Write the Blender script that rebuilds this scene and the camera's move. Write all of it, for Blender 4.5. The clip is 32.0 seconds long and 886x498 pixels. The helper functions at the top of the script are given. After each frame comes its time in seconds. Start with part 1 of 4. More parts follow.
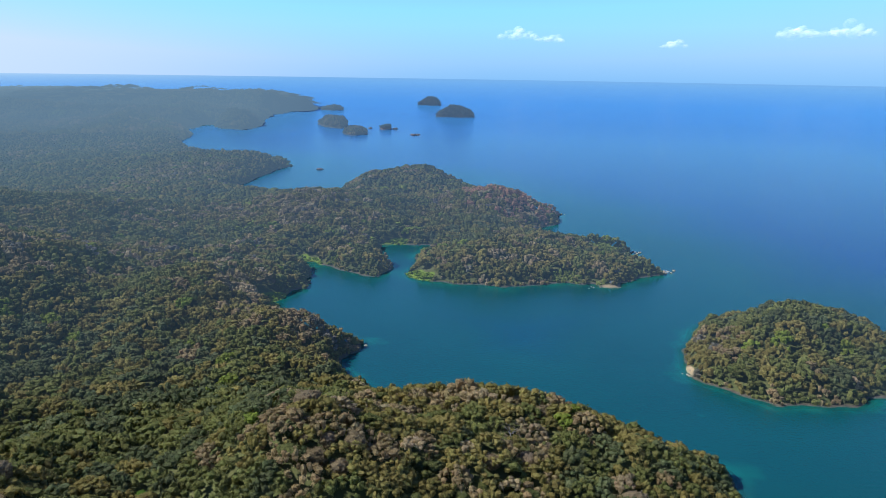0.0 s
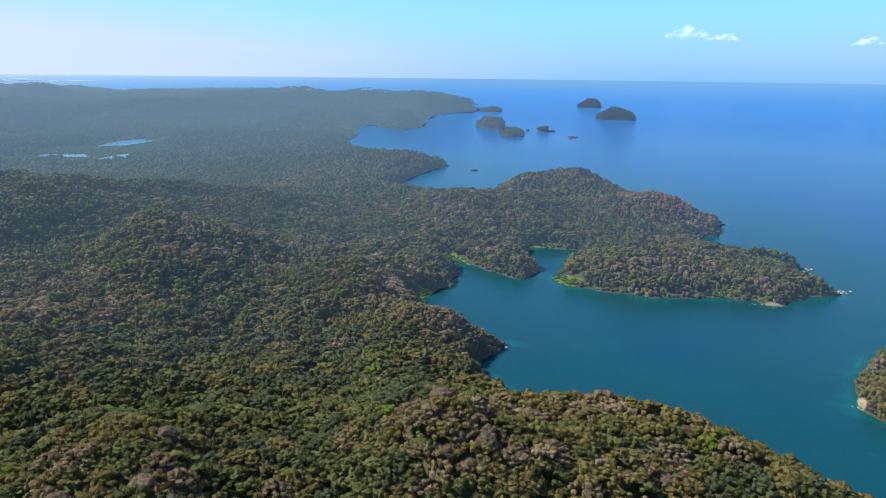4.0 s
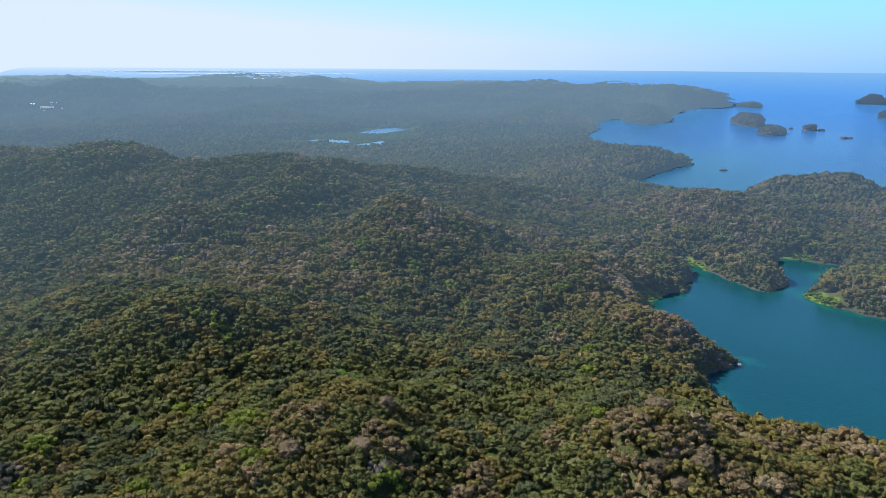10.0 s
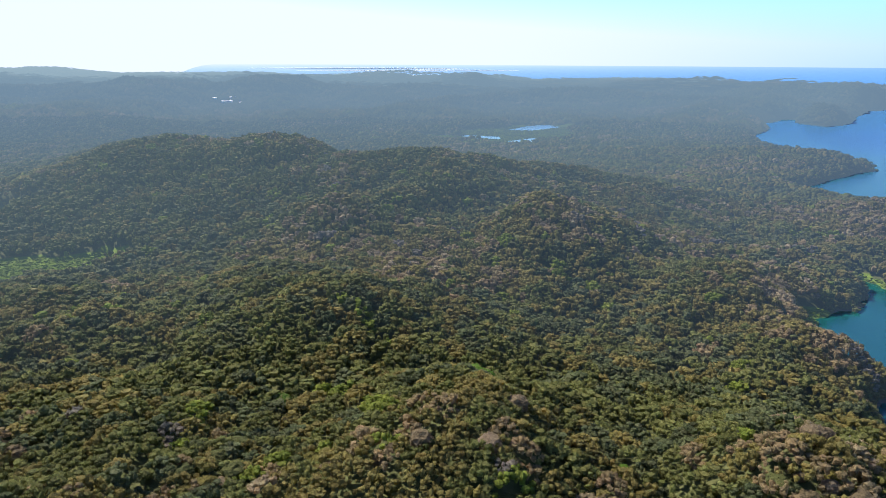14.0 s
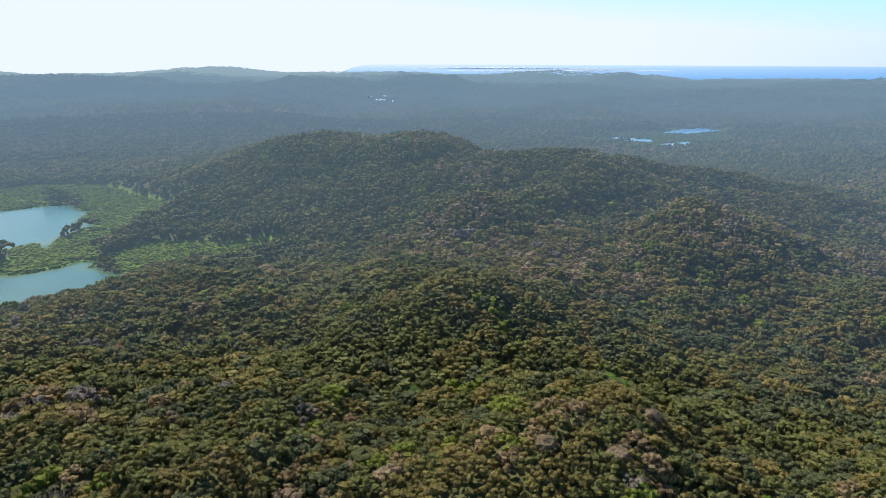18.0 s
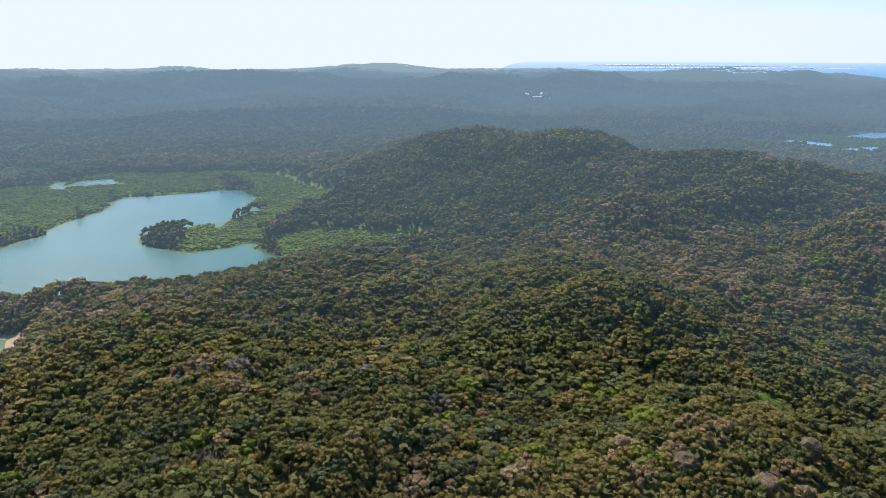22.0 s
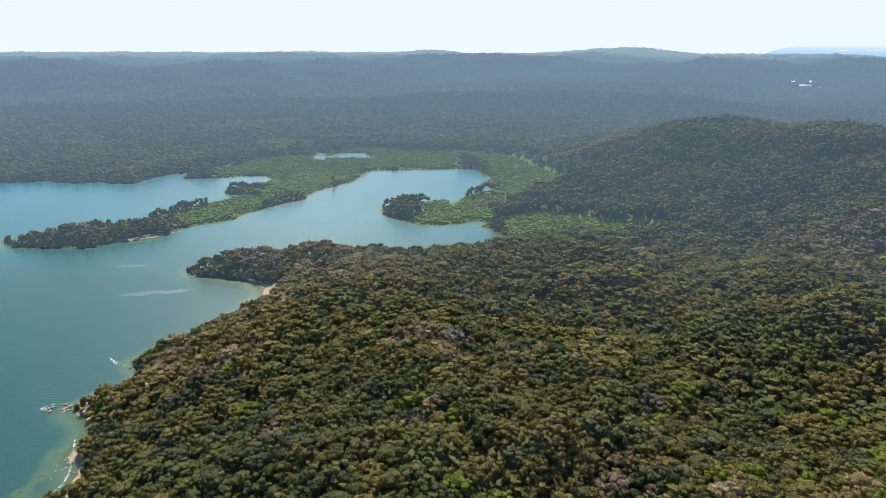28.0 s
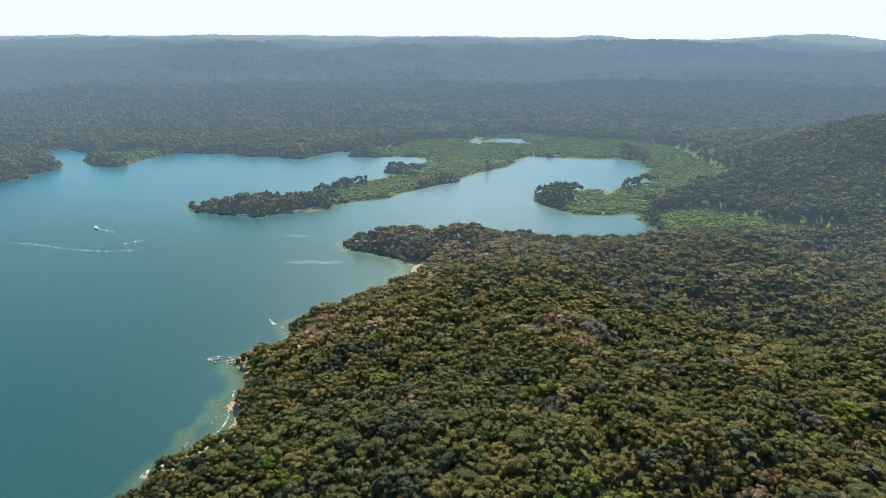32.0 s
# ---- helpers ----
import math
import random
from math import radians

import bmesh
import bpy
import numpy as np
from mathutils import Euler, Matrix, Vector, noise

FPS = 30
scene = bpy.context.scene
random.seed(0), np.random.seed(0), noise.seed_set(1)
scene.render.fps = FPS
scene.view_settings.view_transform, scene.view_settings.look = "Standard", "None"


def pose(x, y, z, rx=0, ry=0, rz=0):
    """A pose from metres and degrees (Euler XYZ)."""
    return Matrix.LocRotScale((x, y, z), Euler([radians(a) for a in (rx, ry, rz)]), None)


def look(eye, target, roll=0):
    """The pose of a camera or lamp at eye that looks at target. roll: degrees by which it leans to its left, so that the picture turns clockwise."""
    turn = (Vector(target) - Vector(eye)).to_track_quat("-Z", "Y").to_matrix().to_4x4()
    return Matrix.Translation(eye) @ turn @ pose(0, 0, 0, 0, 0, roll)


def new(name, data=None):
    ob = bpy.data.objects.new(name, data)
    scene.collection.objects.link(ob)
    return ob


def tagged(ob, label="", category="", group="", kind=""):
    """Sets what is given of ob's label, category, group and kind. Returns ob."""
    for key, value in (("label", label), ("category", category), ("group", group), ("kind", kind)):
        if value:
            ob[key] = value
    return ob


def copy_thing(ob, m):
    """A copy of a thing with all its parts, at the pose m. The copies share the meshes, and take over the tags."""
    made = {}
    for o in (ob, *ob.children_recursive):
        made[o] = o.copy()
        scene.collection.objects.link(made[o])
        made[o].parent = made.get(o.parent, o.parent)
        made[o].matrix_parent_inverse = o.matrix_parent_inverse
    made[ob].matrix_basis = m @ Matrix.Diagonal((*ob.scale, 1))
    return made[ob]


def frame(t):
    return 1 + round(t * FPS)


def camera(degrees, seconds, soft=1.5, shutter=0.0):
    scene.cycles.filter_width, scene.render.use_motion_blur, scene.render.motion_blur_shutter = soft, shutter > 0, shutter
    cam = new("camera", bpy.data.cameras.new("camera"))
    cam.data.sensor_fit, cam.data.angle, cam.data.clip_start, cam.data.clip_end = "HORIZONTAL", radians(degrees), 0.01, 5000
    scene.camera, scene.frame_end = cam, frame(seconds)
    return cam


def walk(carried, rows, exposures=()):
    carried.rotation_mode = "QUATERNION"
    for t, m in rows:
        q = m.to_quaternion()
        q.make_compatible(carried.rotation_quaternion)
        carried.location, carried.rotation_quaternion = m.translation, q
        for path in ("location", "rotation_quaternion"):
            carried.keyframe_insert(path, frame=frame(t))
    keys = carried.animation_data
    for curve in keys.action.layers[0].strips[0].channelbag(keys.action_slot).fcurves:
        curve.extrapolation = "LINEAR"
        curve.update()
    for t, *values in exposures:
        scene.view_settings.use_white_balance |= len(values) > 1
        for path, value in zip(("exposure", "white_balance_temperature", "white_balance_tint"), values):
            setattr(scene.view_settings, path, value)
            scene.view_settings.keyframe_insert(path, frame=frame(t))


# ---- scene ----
cam = camera(63.99, 32.0, soft=0.8)

# seconds, place, and the heading, tilt and lean in degrees
ROWS = [
    (0.0, 0.00, 0.00, 200.00, -0.000, -13.916, 0.891),
    (0.5, 0.75, 0.10, 200.11, 1.471, -13.904, 0.954),
    (1.0, 1.47, 0.23, 200.21, 3.186, -13.908, 0.981),
    (1.5, 2.15, 0.38, 200.30, 4.915, -13.915, 0.957),
    (2.0, 2.79, 0.55, 200.38, 6.423, -13.922, 0.891),
    (2.5, 3.41, 0.74, 200.45, 7.979, -13.927, 0.806),
    (3.0, 3.99, 0.96, 200.50, 9.527, -13.932, 0.729),
    (3.5, 4.53, 1.19, 200.55, 11.050, -13.941, 0.676),
    (4.0, 5.01, 1.47, 200.57, 12.651, -13.955, 0.664),
    (4.5, 5.48, 1.75, 200.59, 14.218, -13.978, 0.657),
    (5.0, 5.95, 2.03, 200.61, 15.826, -14.014, 0.654),
    (5.5, 6.42, 2.31, 200.63, 17.501, -14.059, 0.649),
    (6.0, 6.81, 2.63, 200.63, 19.108, -14.113, 0.663),
    (6.5, 7.18, 2.97, 200.62, 20.795, -14.197, 0.655),
    (7.0, 7.53, 3.33, 200.60, 22.613, -14.295, 0.594),
    (7.5, 7.84, 3.70, 200.57, 24.357, -14.381, 0.517),
    (8.0, 8.13, 4.08, 200.53, 25.811, -14.446, 0.461),
    (8.5, 8.40, 4.48, 200.48, 27.220, -14.495, 0.437),
    (9.0, 8.64, 4.89, 200.43, 28.634, -14.537, 0.434),
    (9.5, 8.86, 5.31, 200.37, 30.170, -14.589, 0.433),
    (10.0, 9.05, 5.74, 200.30, 31.960, -14.656, 0.425),
    (10.5, 9.22, 6.19, 200.23, 33.771, -14.713, 0.409),
    (11.0, 9.38, 6.64, 200.15, 35.257, -14.740, 0.391),
    (11.5, 9.51, 7.11, 200.06, 36.594, -14.754, 0.374),
    (12.0, 9.62, 7.58, 199.96, 38.086, -14.787, 0.349),
    (12.5, 9.71, 8.06, 199.86, 39.575, -14.829, 0.312),
    (13.0, 9.78, 8.55, 199.76, 41.144, -14.866, 0.277),
    (13.5, 9.84, 9.05, 199.65, 42.650, -14.912, 0.268),
    (14.0, 9.88, 9.56, 199.53, 44.166, -14.973, 0.291),
    (14.5, 9.90, 10.07, 199.41, 45.620, -14.996, 0.308),
    (15.0, 9.89, 10.59, 199.28, 47.090, -15.011, 0.268),
    (15.5, 9.87, 11.11, 199.15, 48.530, -15.027, 0.263),
    (16.0, 9.86, 11.63, 199.01, 49.994, -15.031, 0.256),
    (16.5, 9.85, 12.15, 198.88, 51.490, -15.021, 0.213),
    (17.0, 9.80, 12.68, 198.74, 52.872, -15.021, 0.209),
    (17.5, 9.74, 13.21, 198.59, 54.436, -15.007, 0.206),
    (18.0, 9.67, 13.75, 198.44, 55.997, -14.991, 0.184),
    (18.5, 9.59, 14.28, 198.29, 57.520, -14.989, 0.155),
    (19.0, 9.50, 14.81, 198.14, 58.976, -15.037, 0.139),
    (19.5, 9.40, 15.35, 197.98, 60.424, -15.114, 0.149),
    (20.0, 9.30, 15.88, 197.82, 61.882, -15.142, 0.171),
    (20.5, 9.18, 16.41, 197.66, 63.432, -15.135, 0.186),
    (21.0, 9.06, 16.94, 197.50, 64.977, -15.143, 0.187),
    (21.5, 8.94, 17.46, 197.33, 66.642, -15.183, 0.183),
    (22.0, 8.80, 17.99, 197.17, 68.402, -15.254, 0.183),
    (22.5, 8.67, 18.50, 197.00, 70.010, -15.345, 0.191),
    (23.0, 8.53, 19.01, 196.83, 71.492, -15.441, 0.208),
    (23.5, 8.39, 19.52, 196.67, 73.054, -15.529, 0.228),
    (24.0, 8.24, 20.02, 196.50, 74.658, -15.617, 0.232),
    (24.5, 8.09, 20.51, 196.33, 76.114, -15.718, 0.203),
    (25.0, 7.94, 21.00, 196.17, 77.699, -15.836, 0.154),
    (25.5, 7.80, 21.48, 196.00, 79.357, -15.947, 0.127),
    (26.0, 7.65, 21.93, 195.84, 80.939, -16.047, 0.139),
    (26.5, 7.51, 22.39, 195.67, 82.564, -16.154, 0.132),
    (27.0, 7.36, 22.84, 195.51, 84.239, -16.261, 0.135),
    (27.5, 7.22, 23.30, 195.35, 85.841, -16.361, 0.165),
    (28.0, 7.08, 23.72, 195.19, 87.568, -16.470, 0.173),
    (28.5, 6.95, 24.14, 195.03, 89.190, -16.572, 0.192),
    (29.0, 6.82, 24.54, 194.87, 90.853, -16.682, 0.217),
    (29.5, 6.70, 24.93, 194.72, 92.454, -16.802, 0.243),
    (30.0, 6.58, 25.31, 194.57, 94.017, -16.925, 0.273),
    (30.5, 6.47, 25.67, 194.42, 95.621, -17.060, 0.308),
    (31.0, 6.37, 26.01, 194.28, 97.210, -17.216, 0.346),
    (31.5, 6.28, 26.34, 194.14, 98.781, -17.397, 0.373),
    (32.0, 6.19, 26.66, 194.01, 100.275, -17.611, 0.382),
]


def drone(x, y, z, heading, tilt, lean):
    h, p = radians(heading), radians(tilt)
    eye = Vector((x, y, z))
    way = Vector((-math.sin(h) * math.cos(p), math.cos(h) * math.cos(p), math.sin(p)))
    return look(eye, eye + way * 100, lean)


EXPOSURES = [(0, 0.82, 5650, 8), (6, 0.90, 5850, 9), (13, 1.0, 6100, 11), (14, 1.17, 6200, 13), (17, 1.10, 6220, 12), (25, 1.07, 6230, 13), (32, 1.14, 6280, 13)]
walk(cam, [(r[0], drone(*r[1:])) for r in ROWS], EXPOSURES)

# ---------------------------------------------------------------- light
SUN_HEADING, SUN_HEIGHT = 98.0, 43.0      # degrees, counter-clockwise from +y
world = bpy.data.worlds.new("world")
scene.world = world
world.use_nodes = True
wt = world.node_tree
for n in list(wt.nodes):
    wt.nodes.remove(n)
w_out = wt.nodes.new("ShaderNodeOutputWorld")
w_bg = wt.nodes.new("ShaderNodeBackground")
w_sky = wt.nodes.new("ShaderNodeTexSky")
w_sky.sky_type = "NISHITA"
w_sky.sun_disc = False
w_sky.sun_elevation = radians(SUN_HEIGHT)
w_sky.sun_rotation = radians(-SUN_HEADING)
w_sky.altitude = 200
w_sky.air_density, w_sky.dust_density, w_sky.ozone_density = 0.6, 0.38, 6.0
w_co = wt.nodes.new("ShaderNodeTexCoord")
w_sep = wt.nodes.new("ShaderNodeSeparateXYZ")
w_max = wt.nodes.new("ShaderNodeMath")
w_max.operation = "MAXIMUM"
w_max.inputs[1].default_value = 0.012
w_com = wt.nodes.new("ShaderNodeCombineXYZ")
wt.links.new(w_co.outputs["Generated"], w_sep.inputs[0])
wt.links.new(w_sep.outputs[0], w_com.inputs[0])
wt.links.new(w_sep.outputs[1], w_com.inputs[1])
wt.links.new(w_sep.outputs[2], w_max.inputs[0])
wt.links.new(w_max.outputs[0], w_com.inputs[2])
wt.links.new(w_com.outputs[0], w_sky.inputs["Vector"])
w_cap = wt.nodes.new("ShaderNodeMix")           # haze evens the brightness round the sun
w_cap.data_type, w_cap.blend_type = "RGBA", "DARKEN"
w_cap.inputs[0].default_value, w_cap.inputs[7].default_value = 1.0, (3.0, 3.30, 3.80, 1)
w_air = wt.nodes.new("ShaderNodeMix")           # clear blue air over the sea
w_air.data_type, w_air.blend_type = "RGBA", "MULTIPLY"
w_air.inputs[0].default_value, w_air.inputs[7].default_value = 1.0, (0.86, 0.93, 1.01, 1)
wt.links.new(w_sky.outputs[0], w_air.inputs[6])
wt.links.new(w_air.outputs[2], w_cap.inputs[6])
w_low = wt.nodes.new("ShaderNodeMapRange")       # low over the sea, away from the sun, the air is a deeper blue
w_low.inputs[1].default_value, w_low.inputs[2].default_value = -0.01, 0.11
wt.links.new(w_sep.outputs[2], w_low.inputs[0])
w_band = wt.nodes.new("ShaderNodeValToRGB")
for _p in (0.35, 0.65):
    w_band.color_ramp.elements.new(_p)
for _el, (_p, _c) in zip(w_band.color_ramp.elements, ((0.0, (0.40, 0.68, 0.92)), (0.3, (0.59, 0.83, 0.97)), (0.6, (0.80, 0.96, 1.0)), (1.0, (1.0, 1.0, 1.0)))):
    _el.position, _el.color = _p, (*_c, 1)
wt.links.new(w_low.outputs[0], w_band.inputs[0])
w_dot = wt.nodes.new("ShaderNodeVectorMath")
w_dot.operation = "DOT_PRODUCT"
w_dot.inputs[1].default_value = (-math.sin(radians(SUN_HEADING)), math.cos(radians(SUN_HEADING)), 0)
wt.links.new(w_co.outputs["Generated"], w_dot.inputs[0])
w_side = wt.nodes.new("ShaderNodeMapRange")
w_side.interpolation_type = "SMOOTHSTEP"
w_side.inputs[1].default_value, w_side.inputs[2].default_value = 0.6, -0.25
wt.links.new(w_dot.outputs["Value"], w_side.inputs[0])
w_sea = wt.nodes.new("ShaderNodeMix")
w_sea.data_type, w_sea.blend_type = "RGBA", "MULTIPLY"
wt.links.new(w_side.outputs[0], w_sea.inputs[0])
wt.links.new(w_cap.outputs[2], w_sea.inputs[6])
wt.links.new(w_band.outputs[0], w_sea.inputs[7])
wt.links.new(w_sea.outputs[2], w_bg.inputs[0])
w_bg.inputs[1].default_value = 0.136
wt.links.new(w_bg.outputs[0], w_out.inputs[0])

sun_data = bpy.data.lights.new("sun", "SUN")
sun_data.energy = 4.8
sun_data.angle = radians(0.53)
sun_data.color = (1.0, 0.93, 0.82)
sun = new("sun", sun_data)
_h, _e = radians(SUN_HEADING), radians(SUN_HEIGHT)
_to = Vector((-math.sin(_h) * math.cos(_e), math.cos(_h) * math.cos(_e), math.sin(_e)))
sun.matrix_world = look(_to * 900, (0, 0, 0))

# ---------------------------------------------------------------- the lie of the land
# plan in metres from the drone's first place; beyond NEAR the land is drawn
# together towards the rim, keeping its bearing and its height against the sky
EYE_Z, NEAR, RIM = 200.0, 2200.0, 600.0
SWELL = 2 * 7.4e6

# shorelines, corner by corner
EAST = [(145, 310), (150, 325), (148, 330), (140, 337), (124, 345), (117, 361), (103, 370), (93, 383), (74, 387), (51, 394), (35, 404), (17, 406),
    (-7, 405), (-28, 411), (-51, 427), (-71, 458), (-73, 470), (-65, 486), (-57, 508), (-67, 504), (-93, 523), (-117, 541), (-147, 581), (-146, 609),
    (-143, 626), (-132, 654), (-132, 683), (-144, 716), (-162, 750), (-136, 740), (-112, 716), (-82, 692), (-65, 683), (-55, 713), (-57, 736),
    (-74, 805)]
CAPES = [(-76, 822), (-43, 827), (-13, 829), (-16, 793), (-28, 751), (-38, 693), (-21, 675), (9, 667), (48, 662), (78, 663), (110, 673), (150, 675),
    (158, 660), (174, 659), (186, 681), (208, 702), (231, 719), (223, 738), (205, 756), (183, 764), (207, 783), (220, 803), (217, 808), (204, 828),
    (173, 826), (149, 846), (133, 885), (114, 894), (113, 921), (138, 941), (159, 965), (175, 1031), (154, 1032), (126, 1084), (97, 1155),
    (61, 1175), (35, 1200), (14, 1221), (41, 1275), (30, 1289), (5, 1350), (-40, 1370), (-120, 1350), (-150, 1230), (-194, 1091)]
BAYS = [(-215, 1131), (-255, 1149), (-286, 1180), (-340, 1187), (-377, 1213), (-361, 1301), (-351, 1433), (-337, 1516), (-346, 1573), (-396, 1623),
    (-524, 1706), (-623, 1757), (-757, 2012), (-794, 2231), (-841, 2354), (-953, 2531), (-864, 2725), (-818, 2560), (-699, 2479), (-693, 2702),
    (-730, 2886), (-785, 2957), (-783, 3262), (-850, 3581), (-735, 3784), (-700, 4046), (-755, 4233), (-878, 4529)]
NORTH = [(-1736, 5631), (-2104, 5700), (-2569, 5944), (-3247, 6520), (-3229, 5806), (-3831, 5469), (-5065, 5315), (-6550, 5389), (-6931, 3911)]
SPIT = [(-757, -680), (-788, -666), (-853, -670), (-920, -734), (-956, -794), (-1000, -768), (-955, -684), (-918, -676), (-879, -632), (-879, -590),
    (-912, -601), (-994, -578), (-1009, -557), (-1020, -506), (-1000, -459), (-993, -401), (-995, -366), (-1026, -360), (-1068, -337), (-1109, -302),
    (-1169, -270), (-1147, -263), (-1066, -299), (-1028, -308), (-1031, -271), (-1042, -220), (-1045, -184), (-1013, -176), (-963, -202),
    (-922, -224), (-908, -197), (-865, -224), (-846, -233), (-821, -255), (-756, -274), (-721, -342), (-688, -371), (-701, -387), (-670, -366),
    (-671, -338), (-669, -304), (-680, -284), (-696, -252), (-719, -228)]
LAGOON = [(-746, -228), (-758, -207), (-802, -178), (-867, -135), (-927, -108), (-959, -88), (-1020, -63), (-1070, -50), (-1088, -34), (-1089, 17),
    (-1099, 86), (-1094, 127), (-1062, 129), (-1031, 150), (-968, 118), (-925, 140), (-916, 114), (-854, 78), (-834, 70), (-870, 67), (-863, 55),
    (-854, 28), (-837, 8), (-834, -15), (-802, -11), (-770, 14), (-748, 30), (-748, 54), (-753, 78), (-766, 95), (-758, 126), (-738, 95),
    (-716, 110), (-701, 119), (-692, 134), (-697, 188)]
WEST = [(-702, 192), (-681, 149), (-641, 107), (-631, 56), (-620, 5), (-617, -36), (-625, -63), (-630, -107), (-614, -153), (-596, -167),
    (-592, -174), (-578, -168), (-574, -152), (-568, -125), (-561, -113), (-551, -103), (-529, -96), (-516, -101), (-494, -95), (-472, -100),
    (-442, -121), (-418, -145), (-405, -152), (-402, -151), (-385, -136), (-377, -135), (-367, -152), (-353, -160), (-351, -164), (-335, -151),
    (-313, -143), (-301, -145), (-286, -134), (-268, -131), (-256, -144), (-245, -145), (-235, -150), (-225, -146)]
SOUTHWEST = ([(-12000, 2500), (-12000, -9000), (-3000, -6000), (-1700, -2600), (-900, -1300), (-760, -900)] + SPIT + LAGOON + WEST
             + [(-120, -190), (60, -170), (170, -40), (190, 120), (150, 250)])
OUTLYING = [
    [(173, 463), (178, 480), (191, 510), (220, 563), (258, 562), (291, 564), (326, 557), (348, 526), (342, 468), (317, 438), (278, 424), (269, 414), (245, 409), (223, 414), (201, 422), (178, 441)],
]
PONDS = [
    [(-1136, 1401), (-1047, 1388), (-1019, 1498), (-1064, 1595), (-1143, 1519)],
    [(-1340, 1369), (-1306, 1417), (-1366, 1430)],
    [(-1309, 1406), (-1209, 1396), (-1154, 1431), (-1217, 1490), (-1309, 1458)],
    [(-1316, 1627), (-1251, 1669), (-1246, 1841), (-1344, 1886), (-1366, 1799)],
    [(-1194, 1976), (-1142, 2089), (-1189, 2142), (-1232, 2070)],
    [(-1191, -146), (-1177, -123), (-1266, -126), (-1280, -152)],
    [(-1200, -126), (-1200, -41), (-1265, -61), (-1263, -115)],
    [(-973, -877), (-974, -830), (-1018, -875), (-1018, -916)],
]
MARSHES = [(-985, 165, 120), (-765, 78, 55), (-735, 150, 60), (-860, 60, 50), (-850, -190, 55), (-950, -140, 70), (-1040, -110, 80), (-1130, -150, 120),
           (-1190, -40, 130), (-1090, 60, 70), (-960, -620, 45), (-1210, 1560, 190), (-1260, 1760, 130), (-1180, 1395, 130), (-1090, 1360, 90), (-1290, 1340, 80), (-150, 600, 36), (-55, 832, 22), (-148, 740, 18), (-30, 690, 15),
           (-778, -216, 34), (-824, -202, 40), (-881, -180, 42), (-1026, -135, 60), (-1078, -250, 40), (-1177, -81, 70), (-1185, 20, 60), (-1205, 90, 60), (-1160, 155, 70),
           (-1075, 185, 60), (-876, 124, 40), (-811, 92, 40), (-728, 200, 36), (-722, 240, 30), (-718, 275, 24)]
GREENS = [(186, 780, 24), (198, 772, 16), (122, 680, 12), (152, 662, 12), (-1606, -353, 110), (-1344, -227, 80), (-1700, -260, 70), (-706, 240, 34), (-60, 430, 14)]
BEACHES = [(-520, -100, 34, 1.9), (173, 463, 9, 0.4), (220, 563, 8, 0.5), (130, 887, 22, 0.8), (-285, -140, 30, 0.32), (-315, -147, 22, 0.28), (-340, -152, 16, 0.25), (-380, -136, 14, 1.2),
           (-250, -145, 20, 0.3), (-700, -256, 30, 0.5), (165, 660, 14, 0.3), (208, 790, 12, 0.4)]
SHOALS = [(153, 403, 9), (145, 409, 7), (160, 397, 6), (80, 392, 9), (106, 376, 9), (124, 357, 8), (60, 398, 7), (-288, -150, 8), (-272, -152, 8), (-305, -154, 6), (-700, -246, 12)]
DRY = [(60, 330, 90, 0.2), (-20, 400, 60, 0.12), (-100, 510, 60, 0.25), (110, 1050, 110, 0.3), (-60, 760, 50, 0.2), (60, 680, 60, 0.12), (200, 480, 40, 0.2),
       (-250, 420, 70, -0.15), (-170, 335, 70, -0.2), (-60, 285, 50, 0.14), (-190, 215, 60, 0.04), (-300, 700, 150, 0.14), (-560, 640, 160, -0.05), (-250, 150, 50, 0.06), (-330, 60, 80, 0.08), (-270, 40, 100, 0.06), (-700, 420, 120, -0.1),
       (-250, 900, 140, 0.12), (-1000, 900, 500, 0.05)]

# hills: x, y, reach, height
HILLS = [(20, 150, 170, 24), (-60, 290, 68, 40), (-190, 215, 72, 40), (25, 330, 66, 30), (95, 305, 52, 20), (-112, 488, 52, 28), (-215, 560, 70, 26), (-400, 285, 110, 40),
         (-300, 60, 130, 26), (-385, 560, 105, 50), (-560, 470, 110, 46), (-647, 640, 170, 78), (-800, 520, 160, 80), (-962, 421, 170, 78), (-1150, 520, 180, 62),
         (-540, 800, 150, 40), (-120, 1190, 90, 25), (-40, 1210, 90, 26), (70, 1000, 75, 26), (-180, 960, 110, 28), (60, 720, 60, 15), (272, 495, 62, 26), (190, 815, 30, 12), (188, 782, 22, 13),
         (-480, 1450, 140, 20), (-590, -60, 60, 14), (-420, 0, 110, 20), (-520, 140, 90, 22)]
FAR_HILLS = [(-1600, 3900, 700, 48), (-900, 3600, 350, 34), (-2600, 5000, 900, 36), (-4200, 3900, 800, 34), (-5000, 115, 800, 52),
             (-5600, -900, 900, 30), (-8140, 2450, 650, 84), (-7900, 260, 380, 62), (-4600, 1700, 1000, 32), (-6600, 3400, 900, 34),
             (-7600, 1400, 900, 26), (-7600, -1500, 1200, 20), (-6900, -3300, 1500, 20), (-3200, 2100, 700, 22), (-2600, -900, 600, 20), (-3500, 700, 500, 30),
             (45, 3480, 300, 34), (-105, 4760, 350, 34), (-400, 2680, 260, 26), (-300, 2400, 120, 18), (-590, 3900, 160, 20)]


def smooth(a, lo, hi):
    s = np.clip((a - lo) / (hi - lo), 0, 1)
    return s * s * (3 - 2 * s)


